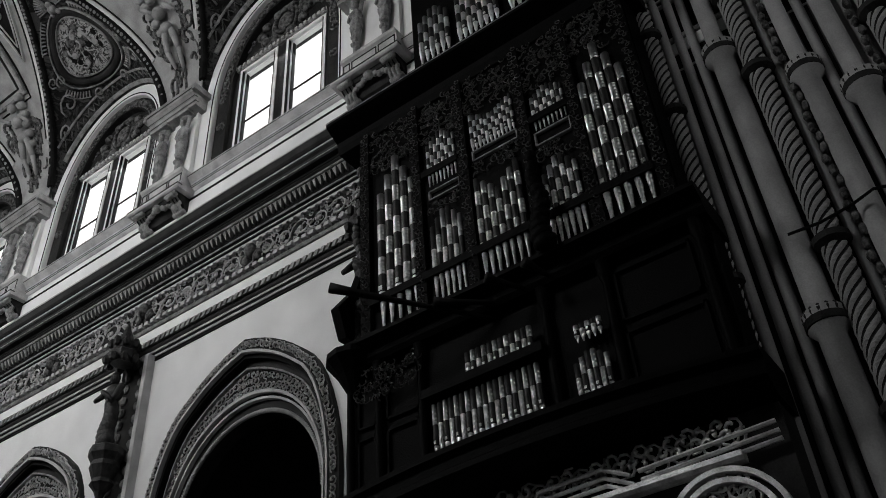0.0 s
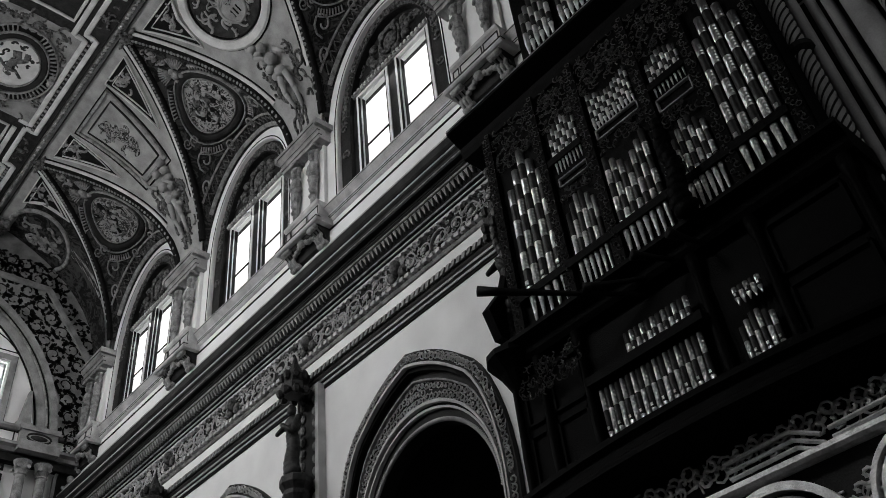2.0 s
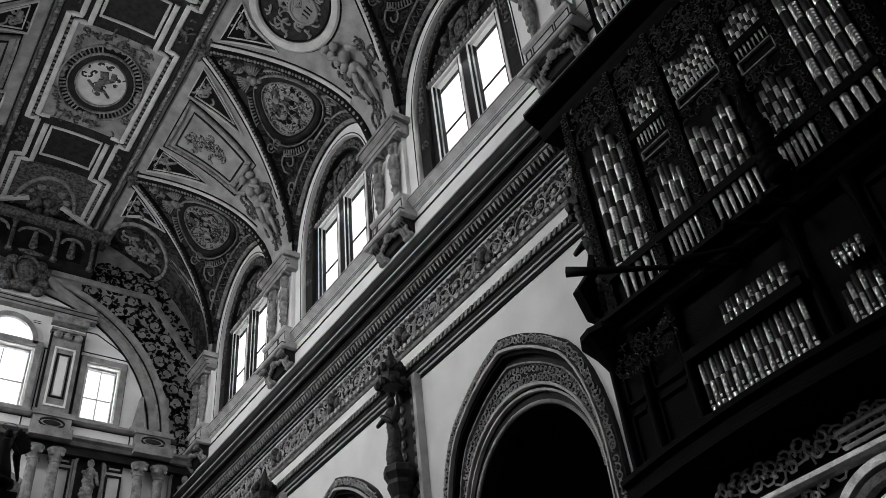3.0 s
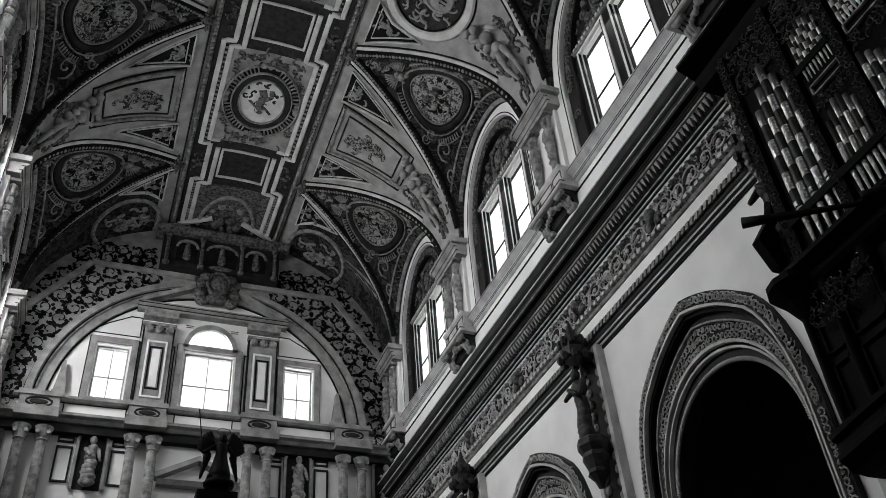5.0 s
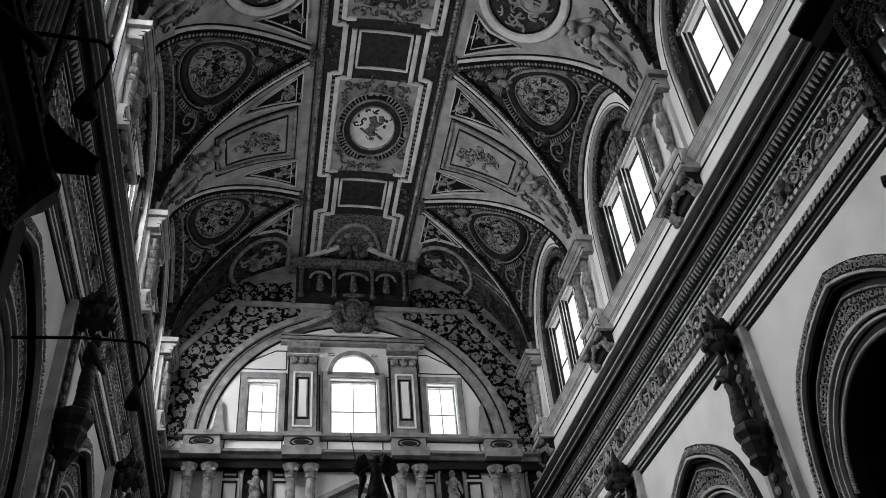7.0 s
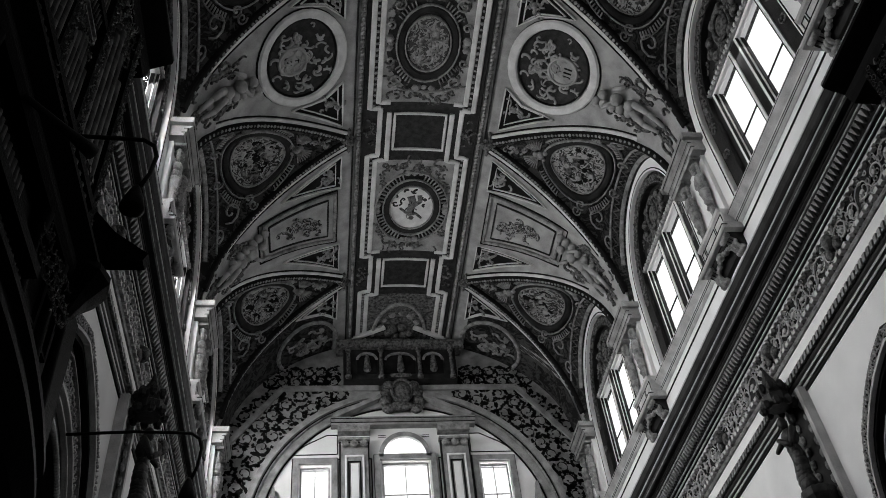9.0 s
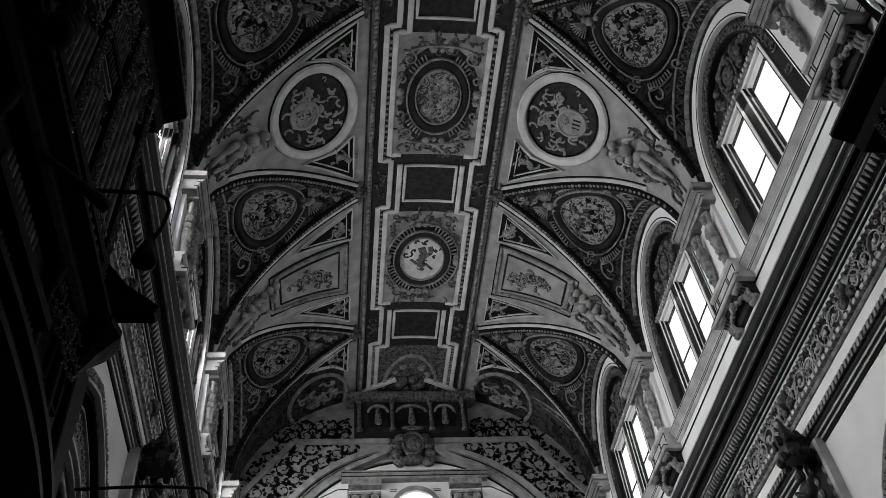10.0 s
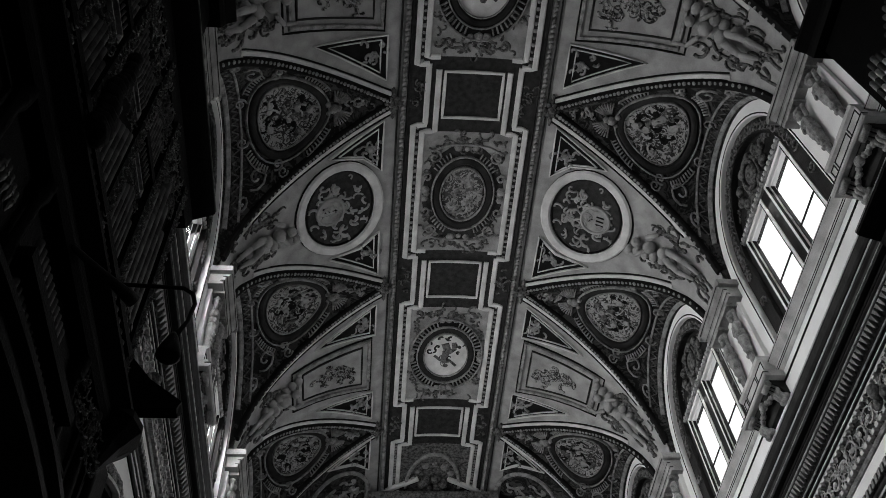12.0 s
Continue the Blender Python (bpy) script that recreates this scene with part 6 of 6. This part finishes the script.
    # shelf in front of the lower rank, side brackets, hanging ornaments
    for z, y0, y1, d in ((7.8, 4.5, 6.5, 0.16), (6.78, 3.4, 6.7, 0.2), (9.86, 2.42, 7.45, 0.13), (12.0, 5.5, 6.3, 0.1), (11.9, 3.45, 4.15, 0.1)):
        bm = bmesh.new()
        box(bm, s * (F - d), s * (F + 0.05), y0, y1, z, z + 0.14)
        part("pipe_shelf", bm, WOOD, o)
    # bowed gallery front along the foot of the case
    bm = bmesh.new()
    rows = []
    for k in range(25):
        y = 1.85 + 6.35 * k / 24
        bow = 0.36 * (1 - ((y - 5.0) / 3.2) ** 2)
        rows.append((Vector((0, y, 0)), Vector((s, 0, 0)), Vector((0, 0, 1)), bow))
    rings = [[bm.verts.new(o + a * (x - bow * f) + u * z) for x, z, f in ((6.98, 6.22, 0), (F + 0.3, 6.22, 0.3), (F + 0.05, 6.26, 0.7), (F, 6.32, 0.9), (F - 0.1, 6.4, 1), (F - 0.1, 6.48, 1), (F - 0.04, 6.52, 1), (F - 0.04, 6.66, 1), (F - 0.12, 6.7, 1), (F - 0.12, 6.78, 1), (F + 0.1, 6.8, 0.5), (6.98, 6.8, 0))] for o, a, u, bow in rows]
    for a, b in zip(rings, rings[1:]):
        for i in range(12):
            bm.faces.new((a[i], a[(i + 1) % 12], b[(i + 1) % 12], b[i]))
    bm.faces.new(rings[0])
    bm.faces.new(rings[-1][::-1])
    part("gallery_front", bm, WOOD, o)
    for y in (2.15, 3.5, 4.45, 6.6, 7.4, 7.95):
        bm = bmesh.new()
        lathe(bm, [(0.09, 6.5), (0.09, 6.65), (0.06, 6.75), (0.07, 7.4), (0.05, 8.5), (0.09, 8.62), (0.1, 8.85)], s * (F + 0.02), y, 0, 10)
        part("turned_post", bm, WOOD, o, smooth=True)
    for y0, y1 in ((2.3, 3.4), (6.7, 7.3), (7.5, 7.85)):
        for z0, z1 in ((6.8, 7.7), (7.85, 8.65)):
            bm = bmesh.new()
            for a, b, c, d in ((y0, y1, z0, z0 + 0.04), (y0, y1, z1 - 0.04, z1), (y0, y0 + 0.04, z0, z1), (y1 - 0.04, y1, z0, z1)):
                box(bm, s * (F + 0.05), s * (F + 0.1), a, b, c, d)
            part("case_panel", bm, WOOD, o)
    bm = bmesh.new()
    for k in range(24):
        a = k * 0.55
        blob(bm, (s * (F + 0.2), 7.85 + 0.12 * math.sin(a), 9.4 + k * 0.17), (0.12, 0.1, 0.13), 6)
    tagged(part("side_wing", bm, WOOD_CARVED, o, smooth=True), kind="stuff")
    bm = bmesh.new()
    vs = [[bm.verts.new((s * x, y, z)) for x, z in ((6.98, 11.5), (6.45, 11.3), (6.2, 10.6), (5.75, 10.0), (5.3 if s < 0 else 5.9, 9.62), (5.35 if s < 0 else 5.95, 9.5), (6.98, 9.5))] for y in (7.95, 8.12)]
    bm.faces.new(vs[0])
    bm.faces.new(vs[1][::-1])
    for k in range(7):
        bm.faces.new((vs[0][k], vs[1][k], vs[1][(k + 1) % 7], vs[0][(k + 1) % 7]))
    part("scrolled_wing", bm, WOOD, o)
    bm = bmesh.new()
    lathe(bm, [(0.02, 8.3), (0.3, 8.8), (0.5, 9.05), (0.5, 9.15), (0.1, 9.3)], s * (F + 0.1), 7.9, 0, 12)
    part("corner_pendant", bm, WOOD, o)
    # trumpets standing out from the case
    beams = ((5.3, 8.75, 7.1, 9.33, 4.6), (5.0, 8.9, 5.9, 9.0, 5.5), (4.6, 8.9, 5.0, 9.0, 5.5), (4.2, 8.9, 4.4, 9.0, 5.55))
    for y, z, ty, tz, L in beams if s > 0 else beams[1:2]:
        bm = bmesh.new()
        a, b = Vector((s * 6.1, y, z)), Vector((s * L, ty, tz))
        tube(bm, [a.lerp(b, t / 8) for t in range(9)], lambda t: 0.035 + 0.05 * t ** 3, 10)
        part("trumpet", bm, IRON, o, smooth=True)
    # carved finial figure in front of the middle field
    bm = bmesh.new()
    for k in range(10):
        blob(bm, (s * (F - 0.35), 4.1 + 0.05 * math.sin(k), 9.3 + k * 0.16), (0.14 - 0.006 * k, 0.2 - 0.012 * k, 0.14), 8)
    blob(bm, (s * (F - 0.35), 4.1, 10.95), (0.09, 0.09, 0.13), 8)
    part("carved_figure", bm, WOOD, o, smooth=True)
    return o


organ(1, "east")
organ(-1, "west")

# lamp brackets on the west wall
for y, x0 in ((6.25, -6.1), (11.9, -7.0)):
    lamp = thing("wall_lamp", "black iron bracket arm with a hanging shade", "lamp", "bracket lamps")
    bm = bmesh.new()
    tube(bm, [(x0, y, 9.7), (-6.0, y, 9.73), (-5.4, y, 9.7), (-5.14, y, 9.68), (-5.02, y, 9.58), (-4.97, y, 9.4), (-5.0, y, 9.1), (-5.08, y, 8.86)], 0.025, 8)
    part("arm", bm, IRON, lamp, smooth=True)
    bm = bmesh.new()
    lathe(bm, [(0.03, 0.25), (0.05, 0.2), (0.1, 0.05), (0.13, -0.1), (0.1, -0.12)], -5.1, y, 8.65, 14)
    part("shade", bm, IRON, lamp, smooth=True)


# ---- carved doorway panel under the east organ ----
bay = lambda u, z, d: (d, 4.58 + u, z)
port = thing("wall_doorcase", "carved stucco doorcase with a shell lunette below the organ", "doorcase", kind="structure")
bm = bmesh.new()
box(bm, 6.25, 6.98, 1.9, 6.9, 0, 6.2)
part("panel", bm, CORNICE, port)
bm = bmesh.new()
extrude(bm, [(6.3, 5.62), (6.1, 5.62), (6.06, 5.66), (6.06, 5.72), (6.3, 5.75)], 2.4, 6.8, lambda p, q, r: (p, r, q))
part("cornice", bm, LIT_GILT, port)
for r, mt in ((0.95, LIT_GILT), (0.78, TRIM), (0.55, LIT_GILT)):
    bm = bmesh.new()
    arch_band(bm, bay, arch_pts(r, 4.62, r, 24), arch_pts(r - 0.1, 4.62, r - 0.1, 24), 6.1, 6.26)
    part("shell_ring", bm, mt, port)
# broken raking cornices and a second shell arch beside the first
for y0, y1, z0, z1 in ((4.95, 4.05, 5.98, 6.0), (4.05, 3.7, 6.0, 5.82), (3.6, 1.95, 5.84, 5.9)):
    bm = bmesh.new()
    for d, h in ((6.05, 0.0), (6.1, -0.09), (6.14, -0.17)):
        tube(bm, [(d, y0 + (y1 - y0) * t / 4, z0 + (z1 - z0) * t / 4 + h) for t in range(5)], 0.028, 6)
    part("raking_moulding", bm, LIT_GILT, port)
for r in (0.72, 0.6, 0.34):
    bm = bmesh.new()
    arch_band(bm, lambda u, z, d: (d, 2.75 + u, z), arch_pts(r, 4.9, r, 24), arch_pts(r - 0.06, 4.9, r - 0.06, 24), 6.1, 6.26)
    part("shell_ring", bm, LIT_GILT, port)
bm = bmesh.new()
for k in range(11):
    a = math.pi * (k + 0.5) / 11
    tube(bm, [bay(0.1 * math.cos(a), 4.62 + 0.1 * math.sin(a), 6.22), bay(0.5 * math.cos(a), 4.62 + 0.5 * math.sin(a), 6.14)], 0.06, 6)
part("shell", bm, LIT_GILT, port, smooth=True)
bm = bmesh.new()
for k in range(60):
    c = Vector(bay(-2.2 + 4.4 * k / 59, 5.9 + 0.22 * ((k * 0.618) % 1), 6.2))
    curl(bm, c, Vector((0, 1, 0)), Vector((0, 0, 1)), 0.13, k + 7, 0.022, 1.2, 5, Vector((-0.1, 0, 0)))
tagged(part("scroll_cresting", bm, LIT_GILT, port, smooth=True), kind="stuff")
bm = bmesh.new()
for k in range(130):
    c = Vector(bay(-2.15 + 4.3 * ((k * 0.618) % 1), 4.1 + 1.55 * ((k * 0.379) % 1), 6.23))
    curl(bm, c, Vector((0, 1, 0)), Vector((0, 0, 1)), 0.12, k, 0.022, 1.2, 5, Vector((-0.06, 0, 0)))
tagged(part("spandrel_curls", bm, LIT_GILT, port), kind="stuff")

# ---- bishop's throne with an angel on its canopy ----
throne = thing("bishop_throne", "tall dark carved throne canopy crowned by a bronze angel", "throne")
bm = bmesh.new()
box(bm, -1.6, 1.6, 23.2, 24.6, 0, 3)
box(bm, -1.3, 1.3, 23.3, 24.5, 3, 6)
for z0, z1, w in ((6, 8.5, 1.1), (8.5, 10.6, 0.85), (10.6, 12.2, 0.55), (12.2, 12.72, 0.3)):
    box(bm, -w, w, 23.9 - w * 0.6, 23.9 + w * 0.6, z0, z1)
part("canopy", bm, WOOD, throne)
bm = bmesh.new()
o = Vector((0.0, 0.0, 0.0))
lathe(bm, [(0.34, -0.1), (0.36, 0.0), (0.22, 0.08), (0.26, 0.14), (0.24, 0.3), (0.17, 0.55), (0.13, 0.74), (0.16, 0.92), (0.07, 1.02)], 0, 0, 0, 10)
blob(bm, o + Vector((0.02, -0.02, 1.12)), (0.09, 0.09, 0.12), 8)
limb(bm, o + Vector((-0.14, 0, 0.92)), o + Vector((-0.4, -0.06, 0.72)), 0.055, 0.045)
limb(bm, o + Vector((0.14, 0, 0.92)), o + Vector((0.32, -0.06, 0.62)), 0.055, 0.045)
for e in (1, -1):
    for k in range(7):
        w = 0.25 + 0.22 * k
        blob(bm, o + Vector((e * (0.16 + 0.26 * math.sin(w)), 0.14, 0.86 + 0.3 * math.cos(w))), (0.075, 0.04, 0.24 - 0.012 * k), 7, Matrix.Rotation(e * (0.25 + 0.12 * k), 4, "Y"))
    for k in range(4):
        blob(bm, o + Vector((e * (0.3 + 0.03 * k), 0.14, 0.68 - 0.13 * k)), (0.09 - 0.015 * k, 0.04, 0.17), 7, Matrix.Rotation(-e * 0.2, 4, "Y"))
tube(bm, [o + Vector((-0.36, -0.05, 0.3)), o + Vector((-0.62, -0.1, 1.8))], 0.014, 6)
bmesh.ops.transform(bm, matrix=Matrix.Translation((0.05, 23.9, 12.55)) @ Matrix.Scale(1.22, 4), verts=bm.verts)
part("angel_figure", bm, BRONZE, throne, smooth=True)
bm = bmesh.new()
tube(bm, [o + Vector((0.02 + 0.16 * math.cos(k * 0.4), 0.03, 1.32 + 0.09 * math.sin(k * 0.4))) for k in range(16)], 0.008, 5, True)
bmesh.ops.transform(bm, matrix=Matrix.Translation((0.05, 23.9, 12.55)) @ Matrix.Scale(1.22, 4), verts=bm.verts)
part("halo", bm, BRONZE, throne)
